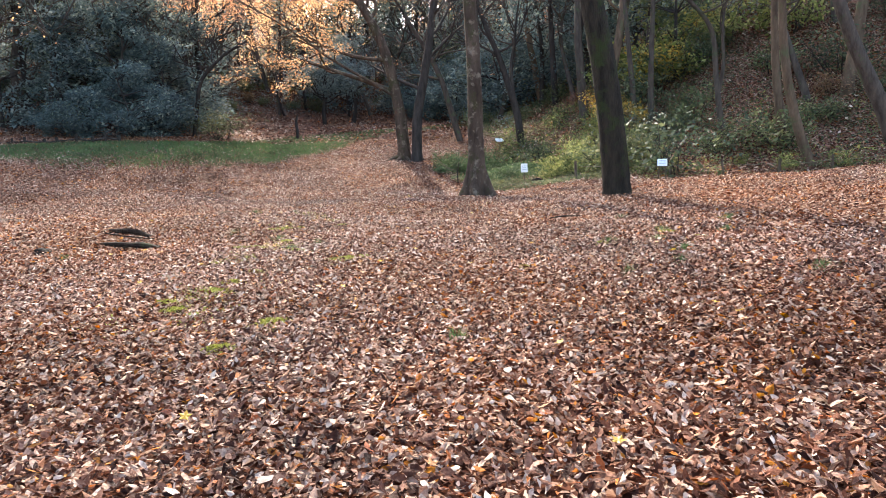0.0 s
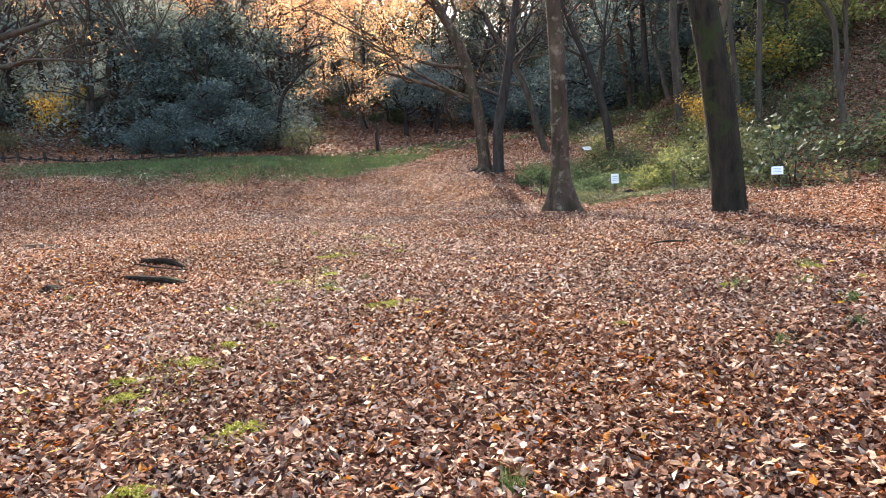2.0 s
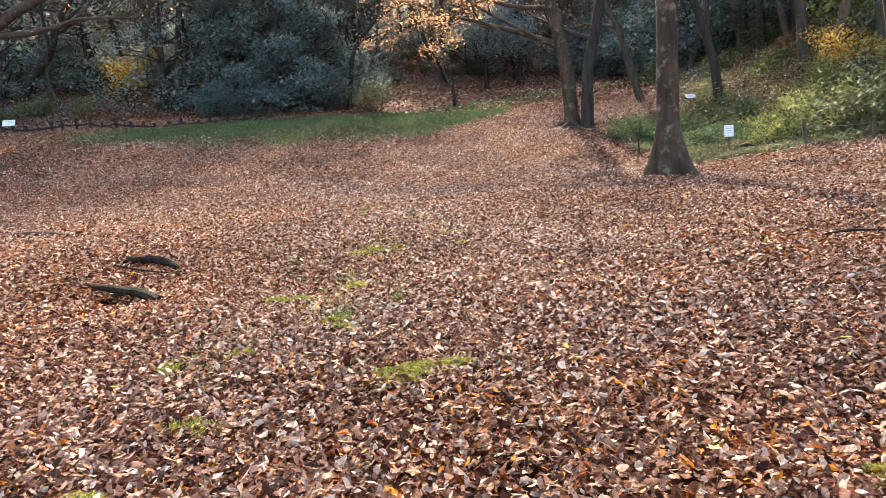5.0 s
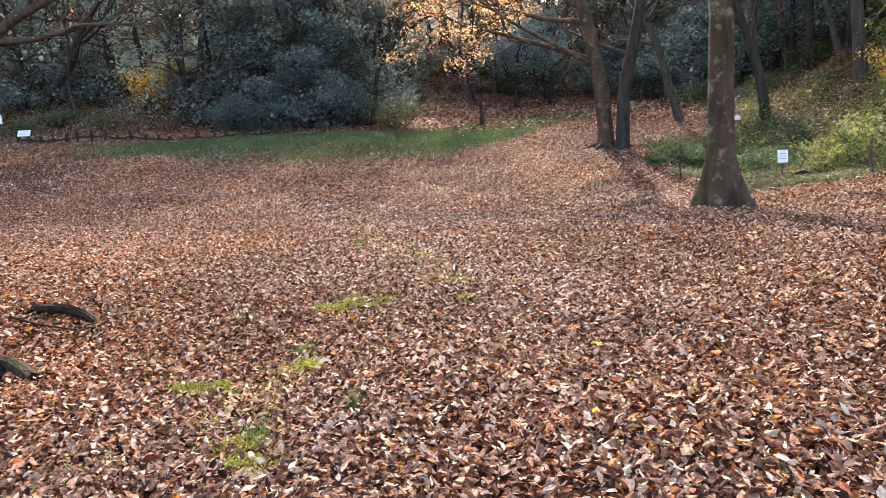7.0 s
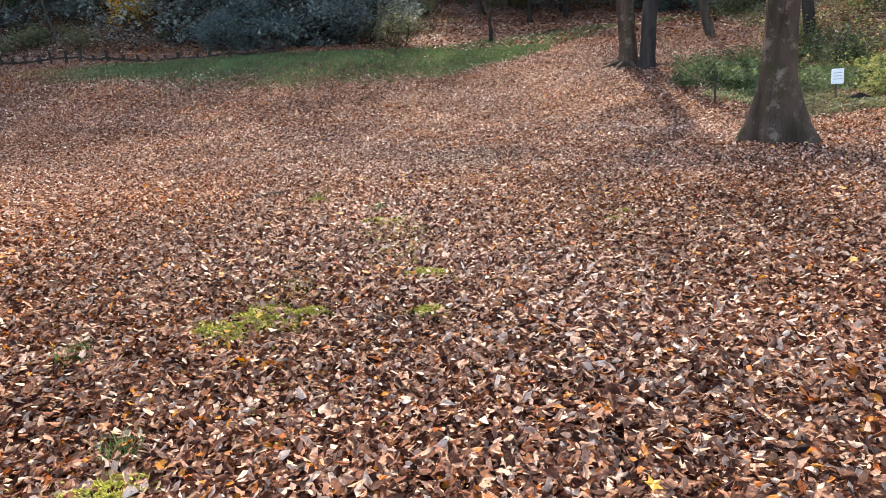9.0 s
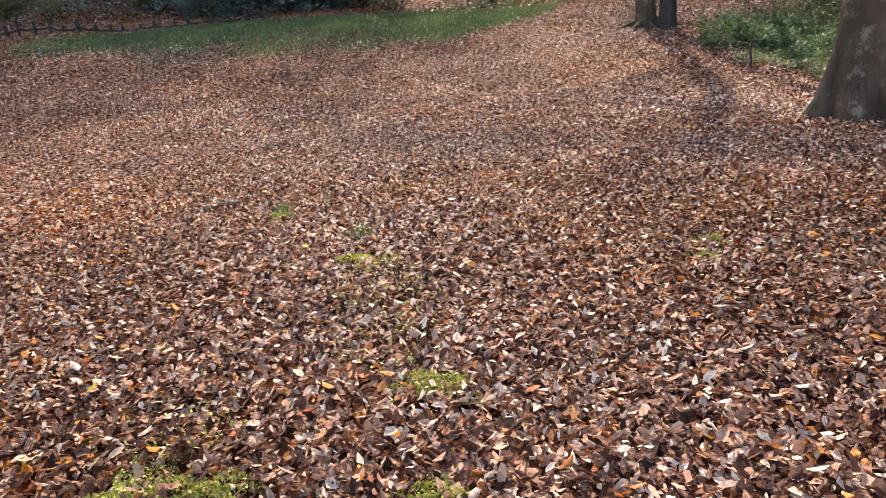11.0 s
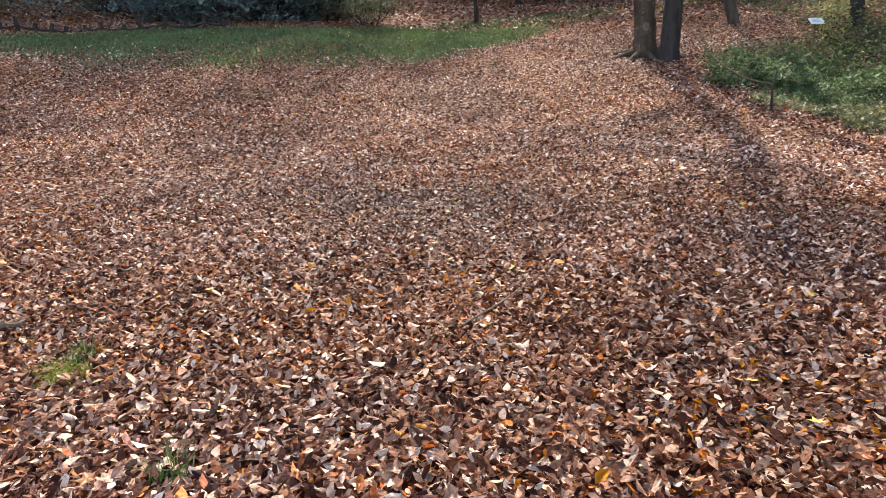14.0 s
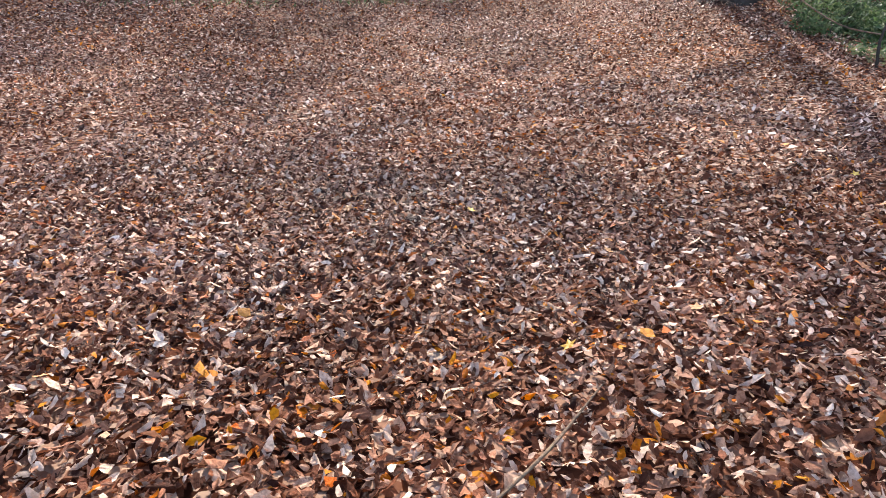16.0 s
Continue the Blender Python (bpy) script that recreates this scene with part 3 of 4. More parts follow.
tree("maple_tree", further(1.13, [(-1.16, 32.72, 0), (-1.10, 32.77, 2.88), (-0.73, 32.77, 4.26), (-0.41, 32.77, 5.96), (0.22, 32.88, 9.99)]), 0.29, M_BLACK,
     "dark twin trunk leaning beside the spreading maple", (0.8, 0.6, 5), limbs=[(further(1.13, [(-0.89, 32.77, 4.05), (-1.58, 32.99, 4.36), (-2.32, 33.52, 4.79), (-3.60, 35.11, 5.64)]), 0.1),
     (further(1.13, [(-0.63, 32.77, 5.21), (0.65, 33.09, 6.49), (2.34, 33.52, 7.65)]), 0.09)], twigs=5, twig_len=2.6, crown=M_ORANGE, each=1, sides=14, seed=6)
tree("dark_tree", [(4.8, 41, 0), (4.6, 41, 3.2), (4.0, 41, 5.1), (3.6, 41, 6.5), (3.0, 41, 7.7), (2.2, 41, 10)], 0.24, M_BLACK, "crooked dark tree with forked limbs on the slope",
     limbs=[([(4.4, 41, 4.0), (4.2, 41, 5.9), (4.5, 41, 7.0), (4.6, 41, 8.5), (5.0, 41, 10.5)], 0.14), ([(3.6, 41, 6.5), (2.4, 41, 7.2), (1.0, 41, 7.4)], 0.1)], twigs=4, twig_len=3, seed=7)
tree("slanting_tree", [(1.3, 43.6, 0), (0.7, 43.6, 3.6), (0.2, 43.6, 5.5), (-0.5, 43.6, 7.0), (-2.0, 43.6, 9.5)], 0.22, M_BARK, "slanting tree above the green undergrowth",
     limbs=[([(0.2, 43.6, 5.5), (-1.2, 43.6, 5.9), (-2.6, 43.6, 5.7)], 0.11)], twigs=6, twig_len=3, crown=M_ORANGE, each=2, seed=8)
tree("ivy_tree", [(8.7, 41.6, 0), (8.5, 41.6, 5.0), (8.3, 41.6, 7.7), (8.4, 41.6, 13)], 0.3, M_BARK, "tall straight trunk with climbing ivy", twigs=5, twig_len=3.5, seed=9)
tree("woodland_tree", [(10.5, 37, 0), (10.2, 37, 4.9), (9.8, 37, 9.0), (9.6, 37, 13)], 0.16, M_BARK, "slim straight tree on the slope", twigs=5, twig_len=3, seed=10, group="slim trees on the slope")
tree("woodland_tree", [(11.1, 36.5, 0), (11.1, 36.5, 4.8), (11.2, 36.5, 8.8), (11.5, 36.5, 12)], 0.17, M_BARK, "slim straight tree on the slope", twigs=5, twig_len=3, seed=11, group="slim trees on the slope")
tree("curved_tree", [(12.9, 31.5, 0), (12.6, 31.5, 3.3), (12.4, 31.5, 5.2), (12.5, 31.5, 5.9), (11.9, 31.5, 6.8), (10.9, 31.5, 7.7), (9.4, 31.4, 9.5)], 0.14, M_BARK,
     "curved tan trunk bending over the slope", limbs=[([(12.6, 31.5, 3.2), (12.9, 31.5, 4.6), (12.7, 31.5, 6.1), (13.2, 31.5, 9)], 0.1)], twigs=5, twig_len=3, crown=M_RUSSET, each=1, seed=12)
tree("tall_tree", [(14.6, 27.0, 0), (13.95, 27, 1.5), (13.45, 27, 3.4), (13.2, 27, 5.4), (13.05, 27, 12)], 0.2, M_TAN, "tan trunk lit along one edge beside the fence", (0.7, 0.5, 4), twigs=6, twig_len=3.5, seed=13, group="tan trunks by the fence")
tree("tall_tree", [(14.6, 29.3, 0), (14.2, 29.3, 3.3), (14.0, 29.3, 5.8), (13.9, 29.3, 11)], 0.2, M_TAN, "slim tan trunk beside the fence", (0.6, 0.4, 4), twigs=5, twig_len=3, seed=14, group="tan trunks by the fence")
tree("tall_tree", [(16.3, 24.0, 0), (15.3, 24, 2.2), (14.2, 24, 4.3), (13.6, 24, 5.8), (12.4, 24, 9.5)], 0.3, M_BARK, "leaning brown trunk at the meadow's edge", (0.7, 0.5, 4), twigs=5, twig_len=3, seed=15, group="tan trunks by the fence")
tree("cherry_tree", [(-23.4, 25.0, 0), (-23.1, 25, 3.4), (-22.0, 25, 5.1), (-20.2, 25, 6.2), (-18.2, 25, 6.7), (-16.1, 25, 7.1)], 0.42, M_BARK,
     "old grey tree leaning far over the meadow with bare limbs", (0.8, 0.6, 4), roots=5, top=0.12, limbs=[([(-22.7, 25, 4.2), (-22.1, 24.8, 5.9), (-20.5, 24.8, 6.9), (-19.2, 24.8, 8.6)], 0.2),
     ([(-21.0, 25, 5.7), (-19.6, 25.4, 5.6), (-17.7, 25.8, 6.0), (-15.7, 26, 5.8)], 0.13)], twigs=4, twig_len=2.4, crown=M_ORANGE, each=2, sides=16, seed=16)
tree("leaning_tree", [(-37.4, 42.0, 0), (-36.4, 42, 6.2), (-34.4, 42, 7.6), (-33.6, 42, 9.4), (-31.7, 42, 11.2)], 0.3, M_BLACK, "dark crooked tree leaning from the wooded bank",
     limbs=[([(-34.4, 42, 7.6), (-34.6, 42, 10), (-34.3, 42, 13)], 0.14), ([(-33.8, 42, 9.0), (-31.5, 42, 10.2), (-29.5, 42, 12)], 0.13)], twigs=6, twig_len=3, seed=17)
tree("forked_tree", [(-27.3, 45, 0), (-27.4, 45, 7.3), (-26.9, 45, 9.5), (-26.6, 45, 12.7)], 0.26, M_BARK, "grey forked tree behind the post fence",
     limbs=[([(-27.2, 45, 5.5), (-25.1, 45, 8.6), (-23.6, 45, 10.5), (-22.2, 45, 12.5)], 0.14)], twigs=6, twig_len=3.2, seed=18)
tree("forked_tree", [(-17.2, 48, 0), (-16.5, 48, 6.5), (-14.7, 48, 8.2), (-13.0, 48, 9.0)], 0.17, M_BLACK, "thin forked tree at the wood's edge", twigs=7, twig_len=2.6, seed=19)
tree("small_tree", [(-10.6, 63, 0), (-10.6, 63, 5.0), (-10.4, 63, 7)], 0.22, M_BLACK, "small round evergreen tree at the far end of the meadow", twigs=9, twig_len=2.4, crown=M_EVERGREEN, each=26, crown_size=0.2, seed=20)
tree("small_tree", [(-8.2, 65, 0), (-8.0, 65, 5.0), (-7.6, 65, 8)], 0.22, M_BLACK, "small dark evergreen tree at the far end of the meadow", twigs=9, twig_len=2.6, crown=M_EVERGREEN, each=26, crown_size=0.2, seed=21)
tree("cherry_tree", [(-24.1, 24.8, 0), (-23.7, 24.8, 3.4), (-22.9, 24.8, 5.4), (-22.4, 24.8, 7.0), (-21.9, 24.8, 9.5)], 0.34, M_BARK, "grey second trunk of the old leaning tree", (0.7, 0.5, 4), twigs=6, twig_len=3.2, sides=14, seed=26)


# ---- the woods on the slopes ----
def evergreen(seed, height, width, mat, count, leaf, low=0.12):
    """An evergreen tree with an uneven crown of leaf clumps down to the ground."""
    rng.seed(seed)
    pieces, ends = [], []
    line = smooth_line([(0, 0, -0.4), (rng.normal(0, 0.2), rng.normal(0, 0.2), height * 0.4), (rng.normal(0, 0.5), rng.normal(0, 0.5), height * 0.95)], 10)
    pieces.append(tube(line, np.linspace(height * 0.02, 0.03, 10), 7))
    clumps = []
    for q in range(34):
        h = rng.uniform(low, 1)
        rad = width * (np.sin(np.pi * min(1, (h - low) / (1 - low) * 0.75 + 0.22)) ** 0.7) * rng.uniform(0.35, 1.0)
        a = rng.uniform(0, 2 * np.pi)
        c = np.array([rad * np.cos(a), rad * np.sin(a), h * height])
        clumps.append(c)
        base = line[min(9, int(h * 9))]
        pieces.append(tube(np.array([base, (base + c) / 2 + [0, 0, 0.2], c]), [0.05, 0.03, 0.01], 4))
    c = np.repeat(clumps, count // 34, 0)
    s = rng.normal(0, 1, c.shape)
    s = s / np.linalg.norm(s, axis=1)[:, None] * rng.uniform(0.5, 1.0, len(c))[:, None]
    size = np.repeat(rng.uniform(0.6, 1.3, 34), count // 34)[:, None] * width * 0.42
    v, f = leaves(c + s * size * [1, 1, 0.6], leaf, 0.25)
    return mesh("trunk", *join(pieces), M_BLACK, True), mesh("crown", v, f, mat)


def bare_tree(seed, height, mat, lean=0.1):
    rng.seed(seed)
    pieces, ends = [], []
    line = smooth_line([(0, 0, -0.4), (rng.normal(0, lean) * 3, rng.normal(0, lean) * 3, height * 0.45), (rng.normal(0, lean) * 8, rng.normal(0, lean) * 8, height)], 12)
    pieces.append(tube(line, np.linspace(height * 0.014 + 0.04, 0.04, 12), 8, 0.05))
    for q in range(8):
        i = 4 + q % 8
        a = rng.uniform(0, 2 * np.pi)
        w = np.array([np.cos(a), np.sin(a), rng.uniform(0.3, 1.2)])
        boughs(line[min(i, 11)], w / np.linalg.norm(w), height * rng.uniform(0.2, 0.34), 0.07, 2, pieces, ends, kids=3, tip=0.008)
    return mesh("trunk", *join(pieces), mat, True), ends


def shrub(seed, height, width, mat, count, leaf, open_=0.5):
    rng.seed(seed)
    pieces, ends = [], []
    for q in range(7):
        a = rng.uniform(0, 2 * np.pi)
        w = np.array([np.cos(a) * width, np.sin(a) * width, height * 0.8])
        w /= np.linalg.norm(w)
        boughs((0.1 * np.cos(a), 0.1 * np.sin(a), -0.1), w, height * rng.uniform(0.45, 0.8), 0.025, 1, pieces, ends, kids=4, tip=0.004)
    v, f = leaves(cluster(ends, max(1, count // len(ends)), 0.2 * open_ * height, 0.8), leaf, 0.2)
    return mesh("stem", *join(pieces), M_BLACK, True), mesh("foliage", v, f, mat)


def plant(kind, meshes, spots, names, label, category, group):
    """Things that share meshes, at the spots x, y, size, turn."""
    for x, y, s, turn in spots:
        ob = thing(kind, (x, y, float(ground(x, y)) - 0.05), label, category, group, turn)
        ob.scale = (s * (0.9 + 0.2 * ((x * 7.3) % 1)), s * (0.9 + 0.2 * ((y * 3.7) % 1)), s)
        for n, me in zip(names, meshes):
            if me:
                part(n, me, ob)


def spots(seed, n, x0, x1, y0, y1, lo, hi, gap, keep):
    """Random places apart from one another, where keep says so."""
    r, out = random.Random(seed), []
    for _ in range(n * 40):
        if len(out) >= n:
            break
        x, y = r.uniform(x0, x1), r.uniform(y0, y1)
        d = float(beyond(x, y))
        if keep(x, y, d) and all((x - a) ** 2 + (y - b) ** 2 > gap * gap for a, b, _, _ in out):
            out.append((x, y, r.uniform(lo, hi), r.uniform(0, 360)))
    return out


WOODS = ("trunk", "crown")
for s, (h, w, mat, label) in enumerate([(8.5, 3.2, M_EVERGREEN, "dark evergreen tree with dense glossy foliage"),
                                        (7.0, 3.4, M_EVERGREEN, "low spreading evergreen tree on the wooded slope"),
                                        (10.5, 3.0, M_EVERGREEN, "tall dark evergreen tree on the hillside"),
                                        (7.5, 2.8, M_OLIVE, "olive-green tree with thin foliage")]):
    me = evergreen(20 + s, h, w, mat, 2700, 0.22, 0.03)
    west = spots(40 + s, 36, -75, 4, 36, 96, 0.7, 1.2, 3.2, lambda x, y, d: 1.6 < d < 36)
    plant("evergreen_tree", me, west, WOODS, label, "tree", "evergreen trees of the wood")
    east = spots(60 + s, 9, 2, 60, 26, 90, 0.7, 1.0, 3.6, lambda x, y, d: 8 < d < 34)
    plant("evergreen_tree", me, east, WOODS, label, "tree", "evergreen trees of the wood")

thicket = evergreen(33, 4.4, 2.9, M_THICKET, 5400, 0.2, 0.0)
plant("evergreen_bush", thicket, [(-22.8, 41.4, 0.45, 130), (-21.2, 41.4, 0.62, 200), (-18.9, 42.4, 0.95, 10), (-18.7, 44.8, 0.7, 300), (-19.2, 48.4, 1.1, 60), (-35.5, 44, 0.7, 75), (-30.4, 46.5, 0.6, 35),
      (-2.2, 66, 1.0, 15), (1.2, 62.5, 1.1, 100), (3.4, 58, 1.2, 210), (5.2, 54.5, 1.2, 330)],
      WOODS, "dense dark blue-green evergreen bush with foliage down to the ground", "bush", "dense evergreen bushes at the wood's edge")
plant("evergreen_bush", evergreen(35, 7.0, 2.5, M_THICKET, 4200, 0.2, 0.08), [(-24.2, 45.0, 0.9, 20), (-20.8, 46.0, 1.2, 90), (-18.8, 47.2, 0.95, 250), (-21.4, 49.5, 1.3, 160), (-27, 49, 1.1, 340), (-19.6, 53, 1.2, 230), (-24.6, 47.6, 1.2, 280)],
      WOODS, "tall ragged evergreen bush, coloured blue-green for haze and shade", "bush", "dense evergreen bushes at the wood's edge")
plant("evergreen_tree", evergreen(34, 9.5, 3.2, M_THICKET, 6000, 0.2, 0.1), [(7.5, 51, 1.1, 15), (10.5, 49, 1.15, 140), (13.5, 47.5, 1.1, 220), (15.5, 52, 1.2, 60), 
      (22, 50, 1.1, 90), (8.6, 58, 1.3, 310), (2.5, 73, 1.5, 200), (-2.5, 77, 1.6, 120), (-8, 79, 1.6, 20), (-13, 80, 1.5, 270), (6, 68, 1.4, 45)],
      WOODS, "tall dense blue-green evergreen tree shading the bank", "tree", "evergreen trees of the wood")
for s in range(2):
    wood, ends = bare_tree(170 + s, 13.5, (M_BLACK, M_BARK)[s], 0.25)
    high = [e for e in ends if e[2] > 6.5]
    v, f = leaves(cluster(high, 3800 // len(high), 0.6, 0.45), 0.2, 0.3)
    crown = mesh("crown", v, f, M_ORANGE)
    plant("autumn_tree", (wood, crown), [[(-33, 47, 0.95, 0), (-27, 50, 1.0, 80), (-22, 49.5, 1.0, 150), (-18.5, 55, 1.05, 220), (-9.5, 75, 1.3, 10), (-3.5, 73, 1.25, 100)],
          [(-30, 53, 1.1, 40), (-24, 56, 1.15, 120), (-20, 62, 1.1, 200), (-38, 49, 1.0, 300), (-14.5, 76, 1.35, 250), (-6, 83, 1.4, 330), (0.5, 80, 1.3, 70), (-41, 45, 0.95, 10)]][s],
          WOODS, "tall slender tree with a high crown of glowing orange leaves", "tree", "tall autumn trees over the wood")

for s in range(5):
    mat = (M_BARK, M_BLACK, M_BARK, M_TAN, M_BLACK)[s]
    wood, ends = bare_tree(80 + s, 11 + s, mat, 0.3)
    crown = None
    if s in (1, 2, 3):
        v, f = leaves(cluster(ends, 14, 0.4), 0.1, 0.3)
        crown = mesh("crown", v, f, (M_RUSSET, M_ORANGE)[s > 1])
    plant("bare_tree" if crown is None else "autumn_tree", (wood, crown), spots(90 + s, 22, -70, 55, 28, 92, 0.8, 1.2, 2.8, lambda x, y, d: (1.5 if crown is None else 5) < d < 32), WOODS,
          "tall leafless woodland tree" if crown is None else "woodland tree with thin autumn leaves", "tree", "slender trees of the wood")

for s in range(2):
    wood, ends = bare_tree(150 + s, 9, M_BLACK, 0.3)
    v, f = leaves(cluster(ends, 16, 0.45), 0.16, 0.3)
    crown = mesh("crown", v, f, (M_ORANGE, M_RUSSET)[s])
    plant("autumn_tree", (wood, crown), spots(155 + s, 15, -34, 22, 62, 104, 0.7, 1.1, 3.5, lambda x, y, d: 12 < d < 36), WOODS, "hillside tree in orange autumn leaf", "tree", "autumn trees on the far hill")

for s in range(3):
    wood, ends = bare_tree(140 + s, 7 + s, (M_BARK, M_BLACK, M_BARK)[s], 0.5)
    plant("bare_tree", (wood, None), spots(145 + s, 11, -50, 3, 34, 80, 0.7, 1.15, 2.5, lambda x, y, d: 0.6 < d < 5), WOODS, "crooked leafless tree at the edge of the wood", "tree", "crooked trees at the wood's edge")

for s, (h, w, mat, n, lo, hi, x0, x1, label) in enumerate([
        (1.8, 1.0, M_EVERGREEN, 100, 0.7, 1.7, -65, 45, "dark green shrub in the undergrowth"),
        (1.3, 0.9, M_OLIVE, 110, 0.6, 1.4, -65, 45, "olive-green shrub in the undergrowth"),
        (1.2, 0.9, M_RUSSET, 34, 0.6, 1.2, -60, 40, "withered brown shrub in the undergrowth")]):
    me = shrub(110 + s, h, w, mat, 950, 0.14, 1.0)
    # Shrubs of the east slope take the dark copy, with shade in their colour.
    shade = shrub(110 + s, h, w, M_EVERGREEN_SHADED if s == 0 else mat, 950, 0.12, 1.0)
    places = spots(120 + s, n, x0, x1, 22, 80, lo, hi, 1.4, lambda x, y, d: 0.4 < d < 16)
    plant("shrub", me, [q for q in places if q[0] < 3], ("stem", "foliage"), label, "shrub", "undergrowth shrubs on the slopes")
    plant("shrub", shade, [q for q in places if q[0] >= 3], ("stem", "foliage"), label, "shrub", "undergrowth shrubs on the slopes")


def undergrowth(n, x0, x1, y0, y1, size, tall, keep):
    x, y = rng.uniform(x0, x1, n), rng.uniform(y0, y1, n)
    clump = 0.5 + 0.5 * np.sin(1.1 * x + 0.7 * np.sin(y)) * np.sin(0.9 * y + 0.8 * np.sin(1.3 * x))
    ok = keep(x, y) * (0.25 + clump) > rng.uniform(0, 1, n)
    x, y, clump = x[ok], y[ok], clump[ok]
    z = ground(x, y) + rng.uniform(0.02, 1, len(x)) * tall * (0.25 + clump)
    return leaves(np.stack([x, y, z], 1), size, 0.3)


v, f = undergrowth(150000, -1, 30, 24, 56, 0.105, 0.4, lambda x, y: sstep((beyond(x, y) + 1.0) / 1.5) * (beyond(x, y) < 13) * (1 - 0.6 * sstep((x - 8) / 3)))
tagged(part("undergrowth", mesh("undergrowth", v, f, M_OLIVE)), "low leafy undergrowth covering the bank", "undergrowth", kind="stuff")
v, f = undergrowth(60000, 0, 6, 29, 41, 0.085, 0.45, lambda x, y: sstep((x - 0.4 - 0.1 * np.sin(3 * y)) / 1.0) * sstep((y - 30 - 0.2 * x) / 2.0) * sstep((41 - y) / 3))
tagged(part("undergrowth", mesh("undergrowth", v, f, M_GREEN)), "green leafy undergrowth behind the maple", "undergrowth", kind="stuff")
v, f = undergrowth(42000, 0.4, 10, 25.8, 34, 0.085, 0.26, lambda x, y: sstep((y - np.interp(x, [0.4, 2.4, 4.1, 6.8, 10], [31.0, 27.8, 27.0, 27.6, 28.5]) + 0.4 * np.sin(3 * x)) / 1.2) * (1 - 0.6 * sstep((y - 31) / 3)))
tagged(part("undergrowth", mesh("undergrowth", v, f, M_OLIVE)), "sparse low undergrowth creeping out over the leaves below the bank", "undergrowth", kind="stuff")
# Sunlit growth below the bank, its brightness carried by the leaf colour.
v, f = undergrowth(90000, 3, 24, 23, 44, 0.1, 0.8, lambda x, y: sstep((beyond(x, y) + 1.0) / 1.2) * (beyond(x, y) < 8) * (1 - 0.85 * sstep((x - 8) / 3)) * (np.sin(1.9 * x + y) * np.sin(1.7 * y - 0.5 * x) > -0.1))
tagged(part("undergrowth", mesh("undergrowth", v, f, M_SUNNY)), "yellow-green undergrowth at the foot of the bank, sunlight in its colour", "undergrowth", kind="stuff")
v, f = undergrowth(120000, -55, 5, 34, 80, 0.14, 0.5, lambda x, y: sstep((beyond(x, y) - 0.3) / 2) * (beyond(x, y) < 14))
tagged(part("undergrowth", mesh("undergrowth", v, f, M_EVERGREEN)), "low dark undergrowth below the wood", "undergrowth", kind="stuff")
# Shade on the steep slope is painted by this dark leaf colour.
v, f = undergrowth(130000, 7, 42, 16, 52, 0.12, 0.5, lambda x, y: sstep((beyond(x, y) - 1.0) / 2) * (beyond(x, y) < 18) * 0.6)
tagged(part("undergrowth", mesh("undergrowth", v, f, M_EVERGREEN_SHADED)), "undergrowth on the steep slope with leaves coloured dark for shade", "undergrowth", kind="stuff")
v, f = undergrowth(70000, 6, 40, 18, 50, 0.12, 0.45, lambda x, y: sstep((beyond(x, y) + 0.2) / 2) * (beyond(x, y) < 14) * (0.5 + 0.5 * np.sin(0.7 * x + 1) * np.sin(0.9 * y)))
tagged(part("undergrowth", mesh("undergrowth", v, f, M_RUSSET)), "withered brown ferns and dead leaves on the steep slope", "undergrowth", kind="stuff")

# ---- fences, signs, logs ----
def ground_z(x, y):
    return float(ground(x, y))


def rod(name, a, b, r, mat, parent, label="", sides=7, lump=0.08):
    pts = smooth_line([a, ((a[0] + b[0]) / 2, (a[1] + b[1]) / 2, (a[2] + b[2]) / 2), b], 4)
    v, f = tube(pts, [r, r, r * 0.95, r * 0.9], sides, lump)
    caps = [np.arange(sides)[::-1][None], (np.arange(sides) + 3 * sides)[None]]
    return part(name, mesh(name, v, [f] + caps, mat, False), parent, label)


def box(name, size, at, mat, parent, label="", tilt=(0, 0, 0), bevel=0.006):
    bm = bmesh.new()
    bmesh.ops.create_cube(bm, size=1.0)
    bmesh.ops.scale(bm, vec=size, verts=bm.verts)
    bmesh.ops.bevel(bm, geom=bm.edges[:], offset=min(bevel, min(size) * 0.3), segments=2, affect="EDGES")
    me = bpy.data.meshes.new(name)
    bm.to_mesh(me)
    bm.free()
    me.materials.append(mat)
    ob = part(name, me, parent, label)
    ob.matrix_basis = pose(*at, *tilt)
    return ob


